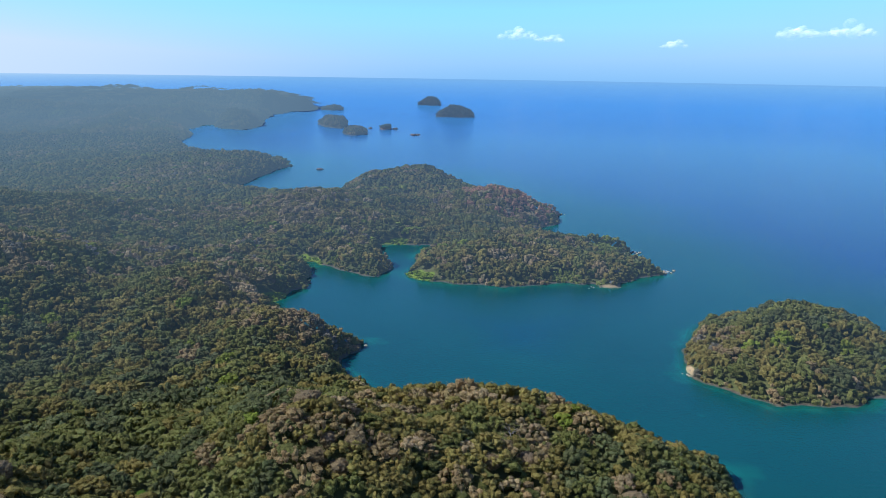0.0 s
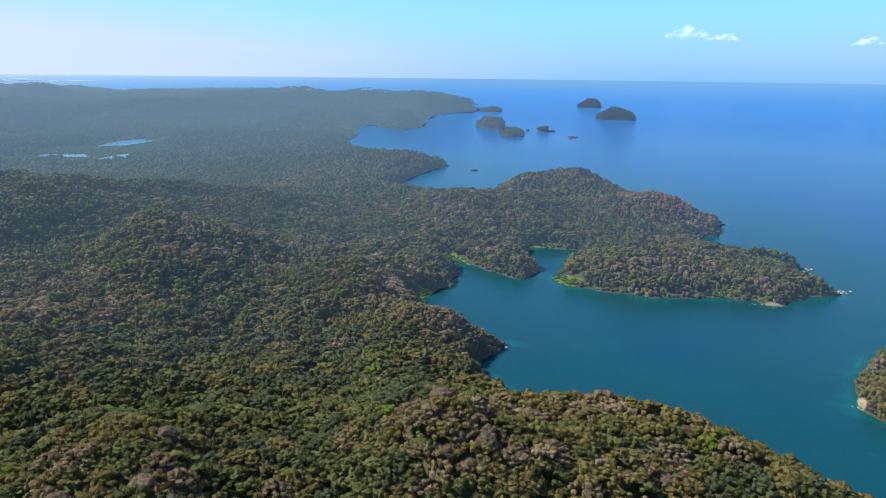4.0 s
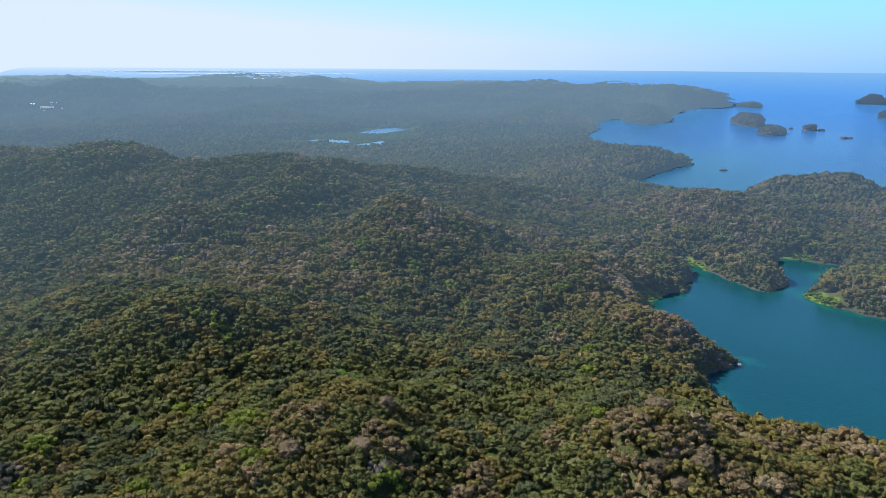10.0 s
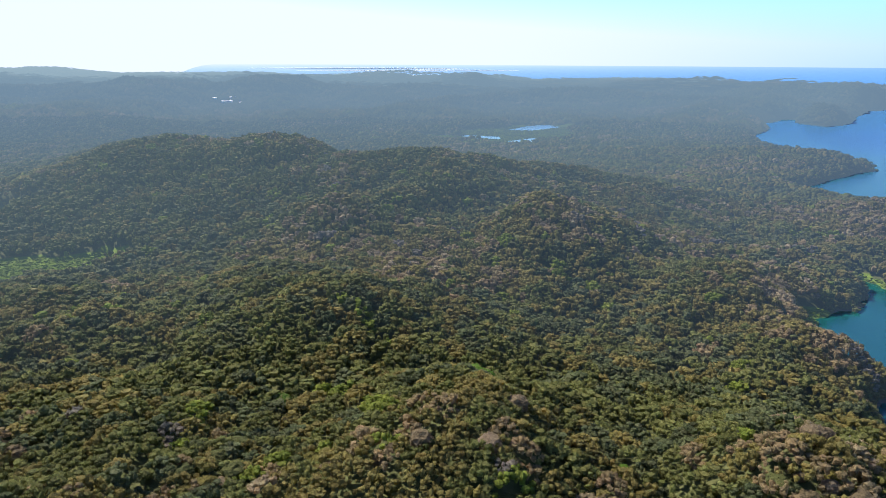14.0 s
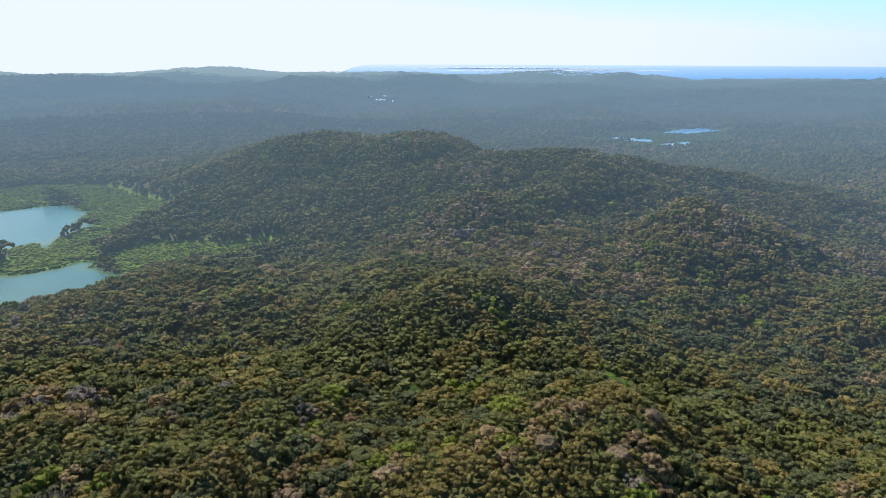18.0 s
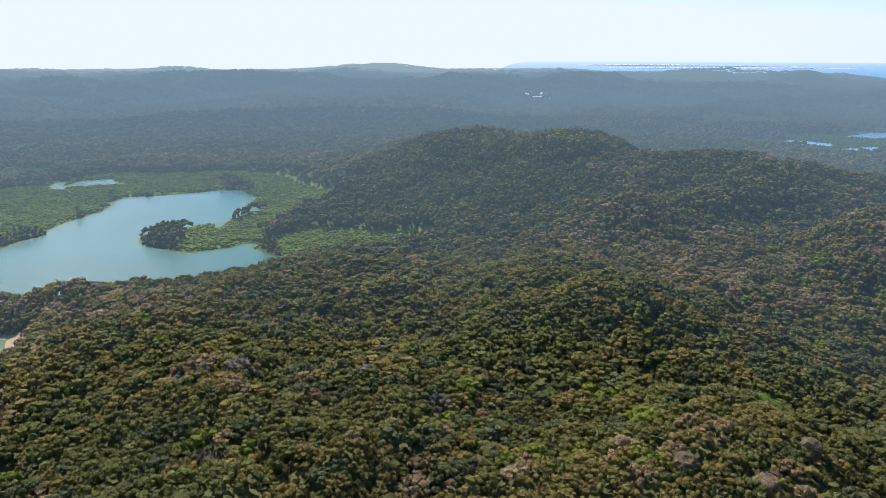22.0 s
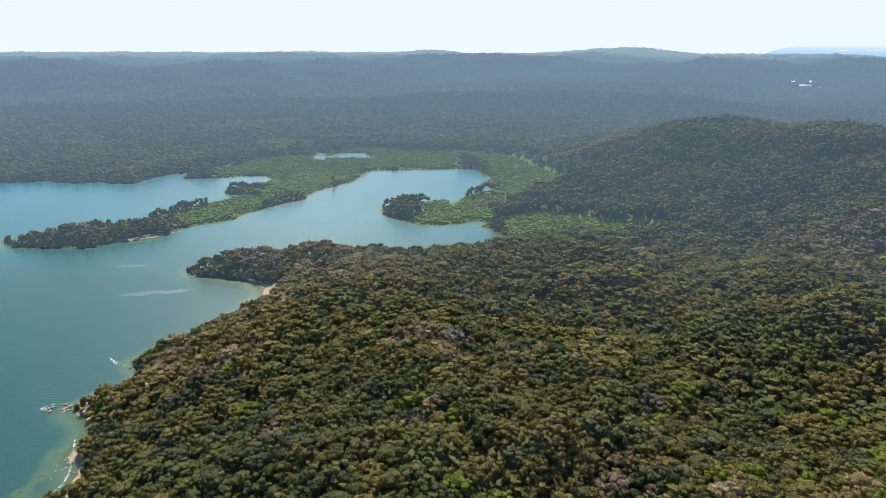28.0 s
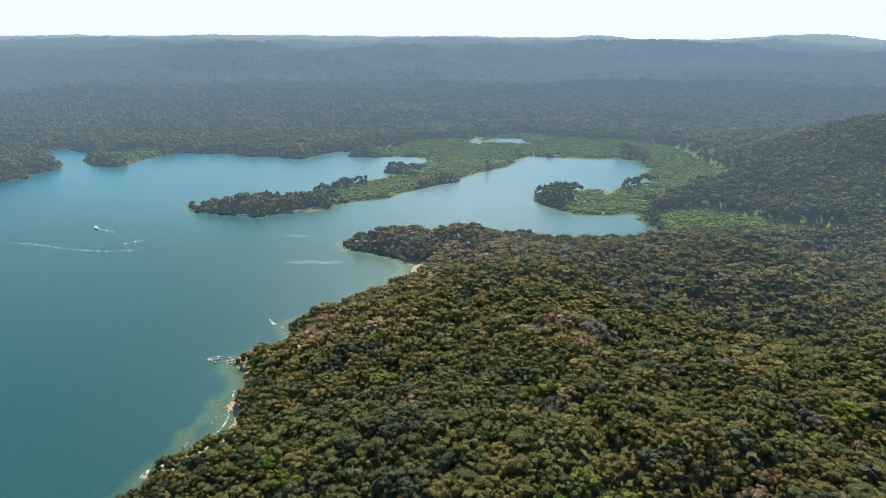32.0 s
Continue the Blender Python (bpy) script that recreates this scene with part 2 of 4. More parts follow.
def ring(points, wobble=0.0, steps=0):
    """Closed outline, with uneven stretches between its corners."""
    p = np.array(points, float)
    if not steps:
        return p
    rng = np.random.default_rng(7)
    out = []
    for a, b in zip(p, np.roll(p, -1, 0)):
        n = np.array((b[1] - a[1], a[0] - b[0]))
        ln = max(np.hypot(*n), 1e-6)
        for k in range(steps):
            s = k / steps
            push = 0 if k == 0 else rng.normal() * min(wobble, 0.12 * ln)
            out.append(a + (b - a) * s + n / ln * push)
    return np.array(out)


def signed(px, py, outline):
    """Metres inside (+) or outside (-) an outline."""
    x0, y0 = outline[:, 0], outline[:, 1]
    x1, y1 = np.roll(x0, -1), np.roll(y0, -1)
    if px.size < 50:
        ex, ey = x1 - x0, y1 - y0
        ax, ay = px.reshape(-1, 1) - x0, py.reshape(-1, 1) - y0
        s = np.clip((ax * ex + ay * ey) / (ex * ex + ey * ey + 1e-9), 0, 1)
        near = np.sqrt(((ax - s * ex) ** 2 + (ay - s * ey) ** 2).min(1))
        cross = (y0 > py.reshape(-1, 1)) != (y1 > py.reshape(-1, 1))
        with np.errstate(divide="ignore", invalid="ignore"):
            left = px.reshape(-1, 1) < ex * ay / ey + x0
        return (np.where((cross & left).sum(1) % 2 == 1, 1, -1) * near).reshape(px.shape)
    best = np.full(px.shape, 1e18)
    inside = np.zeros(px.shape, bool)
    for a, b, c, d in zip(x0, y0, x1, y1):
        ex, ey = c - a, d - b
        s = np.clip(((px - a) * ex + (py - b) * ey) / (ex * ex + ey * ey + 1e-9), 0, 1)
        best = np.minimum(best, (px - a - s * ex) ** 2 + (py - b - s * ey) ** 2)
        cross = (b > py) != (d > py)
        with np.errstate(divide="ignore", invalid="ignore"):
            inside ^= cross & (px < (c - a) * (py - b) / (d - b) + a)
    return np.where(inside, 1, -1) * np.sqrt(best)


def hashed(ix, iy, seed):
    h = (ix.astype(np.int64) * 374761393 + iy.astype(np.int64) * 668265263 + seed * 974711) & 0x7FFFFFFF
    h = ((h ^ (h >> 13)) * 1274126177) & 0x7FFFFFFF
    return ((h ^ (h >> 16)) & 0xFFFF) / 65535.0


def bumps(x, y, size, seed=0):
    """Smooth noise, 0 to 1."""
    u, v = x / size, y / size
    i, j = np.floor(u), np.floor(v)
    a, b = u - i, v - j
    a, b = a * a * (3 - 2 * a), b * b * (3 - 2 * b)
    i, j = i.astype(np.int64), j.astype(np.int64)
    n00, n10, n01, n11 = hashed(i, j, seed), hashed(i + 1, j, seed), hashed(i, j + 1, seed), hashed(i + 1, j + 1, seed)
    return (n00 * (1 - a) + n10 * a) * (1 - b) + (n01 * (1 - a) + n11 * a) * b


def rough(x, y, size, seed=0, octaves=4):
    total, weight = 0, 0
    for k in range(octaves):
        total = total + bumps(x + 37 * k, y - 91 * k, size / 2 ** k, seed + k) * 0.5 ** k
        weight += 0.5 ** k
    return total / weight


MAIN = ring(EAST + CAPES + BAYS + NORTH + SOUTHWEST, 6, 3)
ISLANDS = [ring(o, 4, 3) for o in OUTLYING]
WATERS = [ring(o, 3, 3) for o in PONDS]


def shore(x, y):
    """Metres inland (+) or out at sea (-)."""
    wob = (rough(x, y, 26, 3, 3) - 0.5) * 9
    d = signed(x, y, MAIN)
    for o in ISLANDS:
        d = np.maximum(d, signed(x, y, o))
    for o in WATERS:
        d = np.minimum(d, -signed(x, y, o))
    return d + wob * smooth(np.abs(d), 40, 4) * 0.6


def shoal(x, y):
    """1 over the sandbanks just under the water."""
    m = 0
    for cx, cy, r in SHOALS:
        m = np.maximum(m, smooth(np.hypot(x - cx, y - cy) + (rough(x, y, 9, 31, 2) - 0.5) * r, r * 1.3, r * 0.3))
    return m


def marsh(x, y):
    """1 on the flat mangrove ground round the lagoons."""
    m = 0
    for cx, cy, r in MARSHES:
        m = np.maximum(m, smooth(np.hypot(x - cx, y - cy) + (rough(x, y, 60, 11, 2) - 0.5) * 60, r, r * 0.72))
    return m


def lie(x, y, d=None):
    """Height of the ground."""
    if d is None:
        d = shore(x, y)
    far = smooth(np.hypot(x, y), 1500, 4000)
    up = np.zeros(x.shape)
    for cx, cy, r, h in HILLS:
        up = up + (h * np.exp(-((x - cx) ** 2 + (y - cy) ** 2) / (r * r))) ** 3
    up = np.cbrt(up)
    for cx, cy, r, h in FAR_HILLS:
        up = np.maximum(up, h * np.exp(-((x - cx) ** 2 + (y - cy) ** 2) / (r * r)))
    relief = (rough(x, y, 240, 1, 4) - 0.35) * (26 + 8 * far) * (1 - 0.65 * smooth(np.hypot(x, y), 1050, 1450) * smooth(np.hypot(x, y), 3400, 2600)) + (rough(x, y, 44, 9, 2) - 0.5) * 7 * (1 - far)
    relief = relief + (rough(x, y, 900, 5, 3) - 0.4) * 26 * far
    crest = 1 - 2 * np.abs(rough(x, y, 800, 61, 3) - 0.5)        # long ridges of the far country
    reach = np.hypot(x, y)
    relief = relief + 46 * np.clip((crest - 0.6) / 0.4, 0, 1) * smooth(reach, 1900, 2900) * (1 - 0.8 * smooth(reach, 4300, 6500))
    knoll = rough(x, y, 620, 71, 3)                               # rolling hills behind the plain
    relief = relief + 62 * smooth(knoll, 0.45, 0.78) * smooth(np.degrees(np.arctan2(-x, y)) % 360, 30, 44) * smooth(reach, 1750, 2700) * (1 - 0.75 * smooth(reach, 4600, 7000))
    fold = 1 - 2 * np.abs(rough(x, y, 210, 41, 3) - 0.5)          # ravines between the spurs of the hills
    relief = relief - 22 * np.clip((fold - 0.72) / 0.28, 0, 1) ** 1.5 * smooth(up, 12, 40) * (1 - far)
    flat = 1 - marsh(x, y)
    land = np.minimum(np.maximum(d, 0) * 0.30, 4.0) + (up + np.maximum(relief, -3)) * smooth(d, -8, 60) * flat
    land = np.where(flat < 1, np.minimum(land, 1.6 + 0.004 * d + 90 * flat ** 6), land)
    return np.where(d > 0, np.maximum(land, 0.25 + 0.1 * np.minimum(d, 4)), np.maximum(d * 0.16, -16))


def drawn(x, y, z):
    """Draw the far distance together; returns places and the scale there."""
    r = np.maximum(np.hypot(x, y), 1e-6)
    short = np.where(r > NEAR, NEAR + RIM * np.log(1 + (np.maximum(r, NEAR) - NEAR) / RIM), r)
    k = short / r
    zz = z - r * r / SWELL
    return x * k, y * k, EYE_Z + (zz - EYE_Z) * np.where(r > NEAR, k, 1), k


def sheet(name, height, first, rings, fine, coarse, attr=None):
    """A round sheet: its spokes lie close where the land is looked at."""
    heads = np.concatenate([np.linspace(-36, 138, fine, endpoint=False), np.linspace(138, 324, coarse, endpoint=False)])
    end = np.exp(np.interp(heads, [-36, 61, 64, 150, 200, 290, 324], np.log([53000, 53000, 9800, 9800, 12000, 53000, 53000])))
    n1, n3 = rings // 16, rings // 5
    n2 = rings - n1 - n3
    steps = np.concatenate([np.geomspace(first, 160, n1, endpoint=False), np.geomspace(160, 2600, n2, endpoint=False)])
    R = np.concatenate([np.repeat(steps[:, None], len(heads), 1), 2600 * (end[None, :] / 2600) ** np.linspace(0, 1, n3)[:, None]])
    x, y = -np.sin(np.radians(heads))[None, :] * R, np.cos(np.radians(heads))[None, :] * R
    z, extra = height(x, y)
    X, Y, Z, _ = drawn(x, y, z)
    nr, na = X.shape
    co = np.stack([X, Y, Z], -1).reshape(-1, 3)
    i, j = np.meshgrid(np.arange(nr - 1), np.arange(na), indexing="ij")
    j2 = (j + 1) % na
    quads = np.stack([i * na + j, (i + 1) * na + j, (i + 1) * na + j2, i * na + j2], -1).reshape(-1, 4)[:, ::-1]
    mid = np.array([[0, 0, float(height(np.array([0.0]), np.array([0.0]))[0][0])]])
    co = np.concatenate([co, mid])
    cap = np.stack([(np.arange(na) + 1) % na, np.arange(na), np.full(na, nr * na)], -1)
    me = solid(name, co, [quads, cap], smooth_faces=True)
    if attr:
        a = me.attributes.new(attr, "FLOAT", "POINT")
        a.data.foreach_set("value", np.append(extra.reshape(-1), 0).astype(np.float32))
    return me


def solid(name, co, faces, smooth_faces=False):
    """A mesh from arrays of corners and of faces (triangles and quads)."""
    me = bpy.data.meshes.new(name)
    me.vertices.add(len(co))
    me.vertices.foreach_set("co", np.ascontiguousarray(co, np.float32).reshape(-1))
    loops = np.concatenate([f.reshape(-1) for f in faces]).astype(np.int32)
    sizes = np.concatenate([np.full(len(f), f.shape[1]) for f in faces])
    starts = np.concatenate([[0], np.cumsum(sizes)[:-1]]).astype(np.int32)
    me.loops.add(len(loops))
    me.loops.foreach_set("vertex_index", loops)
    me.polygons.add(len(sizes))
    me.polygons.foreach_set("loop_start", starts)
    me.polygons.foreach_set("use_smooth", np.full(len(sizes), smooth_faces))
    me.update(calc_edges=True)
    return me

# ---------------------------------------------------------------- materials
def material(name):
    m = bpy.data.materials.new(name)
    m.use_nodes = True
    t = m.node_tree
    return m, t, t.nodes["Principled BSDF"]


def node(t, kind, **values):
    n = t.nodes.new(kind)
    for k, v in values.items():
        n.inputs[k.replace("_", " ")].default_value = v
    return n


def ramp(t, source, stops):
    n = t.nodes.new("ShaderNodeValToRGB")
    e = n.color_ramp.elements
    while len(e) < len(stops):
        e.new(0.5)
    for el, (p, c) in zip(e, stops):
        el.position, el.color = p, (*c, 1)
    t.links.new(source, n.inputs[0])
    return n.outputs[0]


def grain(t, scale, detail=3.0, roughness=0.6):
    co = t.nodes.new("ShaderNodeNewGeometry")
    n = node(t, "ShaderNodeTexNoise", Scale=scale, Detail=detail, Roughness=roughness)
    t.links.new(co.outputs["Position"], n.inputs["Vector"])
    return n.outputs["Fac"]


def mixed(t, fac, a, b, mode="MIX"):
    n = t.nodes.new("ShaderNodeMix")
    n.data_type, n.blend_type = "RGBA", mode
    for i, v in ((0, fac), (6, a), (7, b)):
        if isinstance(v, (int, float)):
            n.inputs[i].default_value = v
        elif isinstance(v, tuple):
            n.inputs[i].default_value = (*v, 1)
        else:
            t.links.new(v, n.inputs[i])
    return n.outputs[2]


def span(t, source, lo, hi):
    n = t.nodes.new("ShaderNodeMapRange")
    n.inputs[1].default_value, n.inputs[2].default_value = lo, hi
    t.links.new(source, n.inputs[0])
    return n.outputs[0]


def relief(t, bsdf, height, strength, distance):
    b = node(t, "ShaderNodeBump", Strength=strength, Distance=distance)
    t.links.new(height, b.inputs["Height"])
    t.links.new(b.outputs[0], bsdf.inputs["Normal"])


def leaf_material(name, tint=None, gloss=0.06):
    """Leaves: the colour of each tree comes with its mesh, or from tint varied by tree."""
    m, t, b = material(name)
    if tint is None:
        a = t.nodes.new("ShaderNodeAttribute")
        a.attribute_name = "leaf"
        base = a.outputs["Color"]
    else:
        o = t.nodes.new("ShaderNodeObjectInfo")
        base = ramp(t, o.outputs["Random"], tint)
    g = span(t, grain(t, 1.5, 4, 0.75), 0.30, 0.70)
    col = mixed(t, g, mixed(t, 1.0, base, (0.52, 0.55, 0.60), "MULTIPLY"), mixed(t, 1.0, base, (1.56, 1.52, 1.38), "MULTIPLY"))
    t.links.new(col, b.inputs["Base Color"])
    b.inputs["Roughness"].default_value = 0.62
    b.inputs["Specular IOR Level"].default_value = gloss
    relief(t, b, grain(t, 0.95, 5, 0.75), 0.9, 1.1)
    tr = t.nodes.new("ShaderNodeBsdfTranslucent")
    t.links.new(col, tr.inputs[0])
    mx = t.nodes.new("ShaderNodeMixShader")
    mx.inputs[0].default_value = 0.5
    t.links.new(b.outputs[0], mx.inputs[1])
    t.links.new(tr.outputs[0], mx.inputs[2])
    t.links.new(mx.outputs[0], t.nodes["Material Output"].inputs[0])
    # alpha holds the share of haze painted over the leaves as emission
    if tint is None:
        haze_glow(t, mx.outputs[0], a.outputs["Alpha"])
    return m


def haze_glow(t, shader, away):
    """Paint distance haze over a surface as dim blue emission, paler towards the rim."""
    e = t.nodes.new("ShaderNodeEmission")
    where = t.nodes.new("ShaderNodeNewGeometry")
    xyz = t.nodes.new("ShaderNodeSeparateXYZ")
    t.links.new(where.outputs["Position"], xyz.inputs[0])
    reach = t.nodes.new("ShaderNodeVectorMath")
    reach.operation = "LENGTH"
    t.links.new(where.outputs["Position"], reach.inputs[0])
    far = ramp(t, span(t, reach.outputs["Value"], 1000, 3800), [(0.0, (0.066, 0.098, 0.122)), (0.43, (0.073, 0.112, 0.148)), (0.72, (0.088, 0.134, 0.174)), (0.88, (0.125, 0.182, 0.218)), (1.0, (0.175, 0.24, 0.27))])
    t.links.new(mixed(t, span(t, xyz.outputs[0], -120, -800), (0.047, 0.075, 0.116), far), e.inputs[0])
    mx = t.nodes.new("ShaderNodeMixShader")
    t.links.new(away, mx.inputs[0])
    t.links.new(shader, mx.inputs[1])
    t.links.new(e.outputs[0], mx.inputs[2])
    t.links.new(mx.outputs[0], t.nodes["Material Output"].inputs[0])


def make_ground():
    m, t, b = material("forest_floor")
    a = t.nodes.new("ShaderNodeAttribute")
    a.attribute_name = "inland"
    d = a.outputs["Fac"]
    litter = ramp(t, grain(t, 0.09, 6, 0.7), [(0.25, (0.036, 0.044, 0.014)), (0.5, (0.070, 0.074, 0.026)), (0.8, (0.105, 0.095, 0.045))])
    sand = ramp(t, grain(t, 0.6, 4), [(0.3, (0.25, 0.18, 0.10)), (0.75, (0.38, 0.29, 0.17))])
    stone = ramp(t, grain(t, 0.35, 5), [(0.3, (0.03, 0.026, 0.02)), (0.75, (0.12, 0.096, 0.07))])
    a2 = t.nodes.new("ShaderNodeAttribute")
    a2.attribute_name = "beach"
    edge = mixed(t, span(t, a2.outputs["Fac"], 0.05, 0.35), stone, sand)
    wide = t.nodes.new("ShaderNodeMath")
    wide.operation = "MULTIPLY_ADD"
    wide.inputs[1].default_value, wide.inputs[2].default_value = 8.0, 1.2
    t.links.new(a2.outputs["Fac"], wide.inputs[0])
    over = t.nodes.new("ShaderNodeMath")
    over.operation = "SUBTRACT"
    t.links.new(d, over.inputs[0])
    t.links.new(wide.outputs[0], over.inputs[1])
    land = mixed(t, span(t, over.outputs[0], -0.5, 0.8), edge, litter)
    a4 = t.nodes.new("ShaderNodeAttribute")
    a4.attribute_name = "marsh"
    green = ramp(t, grain(t, 0.3, 6, 0.7), [(0.3, (0.100, 0.140, 0.014)), (0.7, (0.140, 0.190, 0.020))])
    land = mixed(t, span(t, a4.outputs["Fac"], 0.4, 0.6), land, green)
    a3 = t.nodes.new("ShaderNodeAttribute")
    a3.attribute_name = "away"
    bed = mixed(t, span(t, d, -30, -1), (0.006, 0.05, 0.055), mixed(t, a2.outputs["Fac"], (0.04, 0.075, 0.055), (0.26, 0.30, 0.16)))
    bed = mixed(t, grain(t, 0.05, 4), mixed(t, 1.0, bed, (0.55, 0.6, 0.6), "MULTIPLY"), bed)
    t.links.new(mixed(t, span(t, d, -2.0, 0.0), bed, land), b.inputs["Base Color"])
    b.inputs["Roughness"].default_value = 0.95
    b.inputs["Specular IOR Level"].default_value = 0.1
    relief(t, b, grain(t, 0.5, 5), 0.6, 0.8)
    # distance haze painted over the ground as emission
    haze_glow(t, b.outputs[0], a3.outputs["Fac"])
    return m


def make_water():
    m, t, b = material("sea_water")
    a = t.nodes.new("ShaderNodeAttribute")
    a.attribute_name = "offshore"
    d = a.outputs["Fac"]
    patch = grain(t, 0.006, 4, 0.55)
    bay = mixed(t, patch, (0.003, 0.034, 0.041), (0.005, 0.058, 0.062))
    deep = mixed(t, patch, (0.001, 0.021, 0.080), (0.002, 0.032, 0.108))
    col = mixed(t, span(t, d, 80, 260), bay, deep)
    where = t.nodes.new("ShaderNodeNewGeometry")
    xyz = t.nodes.new("ShaderNodeSeparateXYZ")
    t.links.new(where.outputs["Position"], xyz.inputs[0])
    reach = t.nodes.new("ShaderNodeMath")
    reach.operation = "MULTIPLY_ADD"
    t.links.new(grain(t, 0.025, 3), reach.inputs[0])
    reach.inputs[1].default_value = 55.0
    t.links.new(d, reach.inputs[2])
    col = mixed(t, span(t, reach.outputs[0], 22, 40), (0.008, 0.090, 0.074), col)
    west_water = mixed(t, patch, (0.007, 0.044, 0.036), (0.012, 0.060, 0.046))
    # lagoons brighter and bluer: reflected sky put into the base colour
    west_water = mixed(t, span(t, xyz.outputs[0], -560, -800), west_water, mixed(t, patch, (0.016, 0.085, 0.100), (0.024, 0.110, 0.125)))
    west_water = mixed(t, span(t, d, 2, 13), (0.060, 0.100, 0.040), west_water)
    col = mixed(t, span(t, xyz.outputs[1], 60, 330), west_water, col)
    # pale sky reflection of the inland ponds, put into their base colour
    inner = mixed(t, span(t, xyz.outputs[0], -900, -1000), (0, 0, 0), mixed(t, span(t, xyz.outputs[1], 1100, 1250), (0, 0, 0), (1, 1, 1)))
    col = mixed(t, inner, col, (0.17, 0.25, 0.26))
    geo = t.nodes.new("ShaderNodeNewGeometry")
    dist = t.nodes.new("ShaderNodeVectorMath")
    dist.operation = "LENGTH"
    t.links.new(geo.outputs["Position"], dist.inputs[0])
    # haze over the far sea, put into the base colour by distance
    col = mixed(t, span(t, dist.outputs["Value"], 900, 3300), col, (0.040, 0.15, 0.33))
    t.links.new(col, b.inputs["Base Color"])
    b.inputs["Roughness"].default_value = 0.22
    b.inputs["IOR"].default_value = 1.333
    b.inputs["Specular IOR Level"].default_value = 0.5
    wave = grain(t, 0.45, 5, 0.6)
    relief(t, b, wave, 0.22, 0.9)
    clear = t.nodes.new("ShaderNodeBsdfTransparent")
    clear.inputs[0].default_value = (0.55, 0.85, 0.80, 1)
    mx = t.nodes.new("ShaderNodeMixShader")
    thin = t.nodes.new("ShaderNodeMapRange")
    for i, v in ((1, 0.3), (2, 6.0), (3, 0.45), (4, 0.0)):
        thin.inputs[i].default_value = v
    t.links.new(d, thin.inputs[0])
    t.links.new(thin.outputs[0], mx.inputs[0])
    t.links.new(b.outputs[0], mx.inputs[1])
    t.links.new(clear.outputs[0], mx.inputs[2])
    # horizon haze painted as emission, nearing the sky's tone in the west
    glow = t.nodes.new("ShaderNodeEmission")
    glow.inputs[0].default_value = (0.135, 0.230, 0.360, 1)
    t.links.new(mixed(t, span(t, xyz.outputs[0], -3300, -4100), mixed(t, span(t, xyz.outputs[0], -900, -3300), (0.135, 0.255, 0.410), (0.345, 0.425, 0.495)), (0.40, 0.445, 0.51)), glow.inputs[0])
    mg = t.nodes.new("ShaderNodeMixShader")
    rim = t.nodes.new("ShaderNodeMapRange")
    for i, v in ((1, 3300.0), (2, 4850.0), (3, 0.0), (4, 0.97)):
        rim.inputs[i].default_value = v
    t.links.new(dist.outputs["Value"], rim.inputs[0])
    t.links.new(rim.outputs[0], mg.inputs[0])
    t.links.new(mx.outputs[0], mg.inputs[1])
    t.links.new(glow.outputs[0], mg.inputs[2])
    t.links.new(mg.outputs[0], t.nodes["Material Output"].inputs[0])
    return m


M_GROUND, M_WATER, M_LEAF = make_ground(), make_water(), leaf_material("leaves")
M_FAR = leaf_material("far_leaves", gloss=0.02)

# ---------------------------------------------------------------- ground and sea


def ground_height(x, y):
    d = shore(x, y)
    bank = shoal(x, y) * (d < 0)
    return lie(x, y, d) * (1 - bank) - 0.6 * bank, d * (1 - bank) + np.maximum(d, -3) * bank


def sea_height(x, y):
    d = shore(x, y)
    bank = shoal(x, y)
    return np.zeros(x.shape), -d * (1 - bank) + np.minimum(-d, 4) * bank


def beach(x, y):
    """1 where the shore is sand."""
    m = 0
    for cx, cy, r, k in BEACHES:
        m = np.maximum(m, k * smooth(np.hypot(x - cx, y - cy), r, r * 0.6))
    return m


ground = new("ground", sheet("ground", ground_height, 30, 210, 500, 50, "inland"))
_n = len(ground.data.vertices)
_co = np.empty(_n * 3, np.float32)
ground.data.vertices.foreach_get("co", _co)
_co = _co.reshape(-1, 3)
ground.data.attributes.new("beach", "FLOAT", "POINT").data.foreach_set("value", np.maximum(beach(_co[:, 0], _co[:, 1]), shoal(_co[:, 0], _co[:, 1])).astype(np.float32))



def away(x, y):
    """Share of painted haze emission on the land, growing from 400 m on."""
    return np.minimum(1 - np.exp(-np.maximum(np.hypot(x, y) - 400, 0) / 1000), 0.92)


def far_again(x, y):
    """Undo the drawing together."""
    r = np.maximum(np.hypot(x, y), 1e-6)
    k = np.where(r > NEAR, (NEAR + RIM * (np.exp((np.maximum(r, NEAR) - NEAR) / RIM) - 1)) / r, 1)
    return x * k, y * k


_gx, _gy = far_again(_co[:, 0], _co[:, 1])
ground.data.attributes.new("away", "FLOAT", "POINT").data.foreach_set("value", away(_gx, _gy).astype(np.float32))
ground.data.attributes.new("marsh", "FLOAT", "POINT").data.foreach_set("value", marsh(_gx, _gy).astype(np.float32))
ground.data.materials.append(M_GROUND)
tagged(ground, "hilly forest floor with sandy and rocky shores", "ground", kind="structure")
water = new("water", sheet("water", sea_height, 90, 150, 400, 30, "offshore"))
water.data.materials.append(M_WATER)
tagged(water, "calm blue and teal sea with lagoons", "water", kind="structure")

# ---------------------------------------------------------------- forest
SPECIES = {"dark": (0.098, 0.108, 0.050), "green": (0.132, 0.134, 0.044), "olive": (0.180, 0.150, 0.050), "fresh": (0.160, 0.185, 0.034),
           "dry": (0.232, 0.174, 0.092), "pale": (0.268, 0.208, 0.124), "bare": (0.172, 0.150, 0.118), "mangrove": (0.145, 0.196, 0.016)}


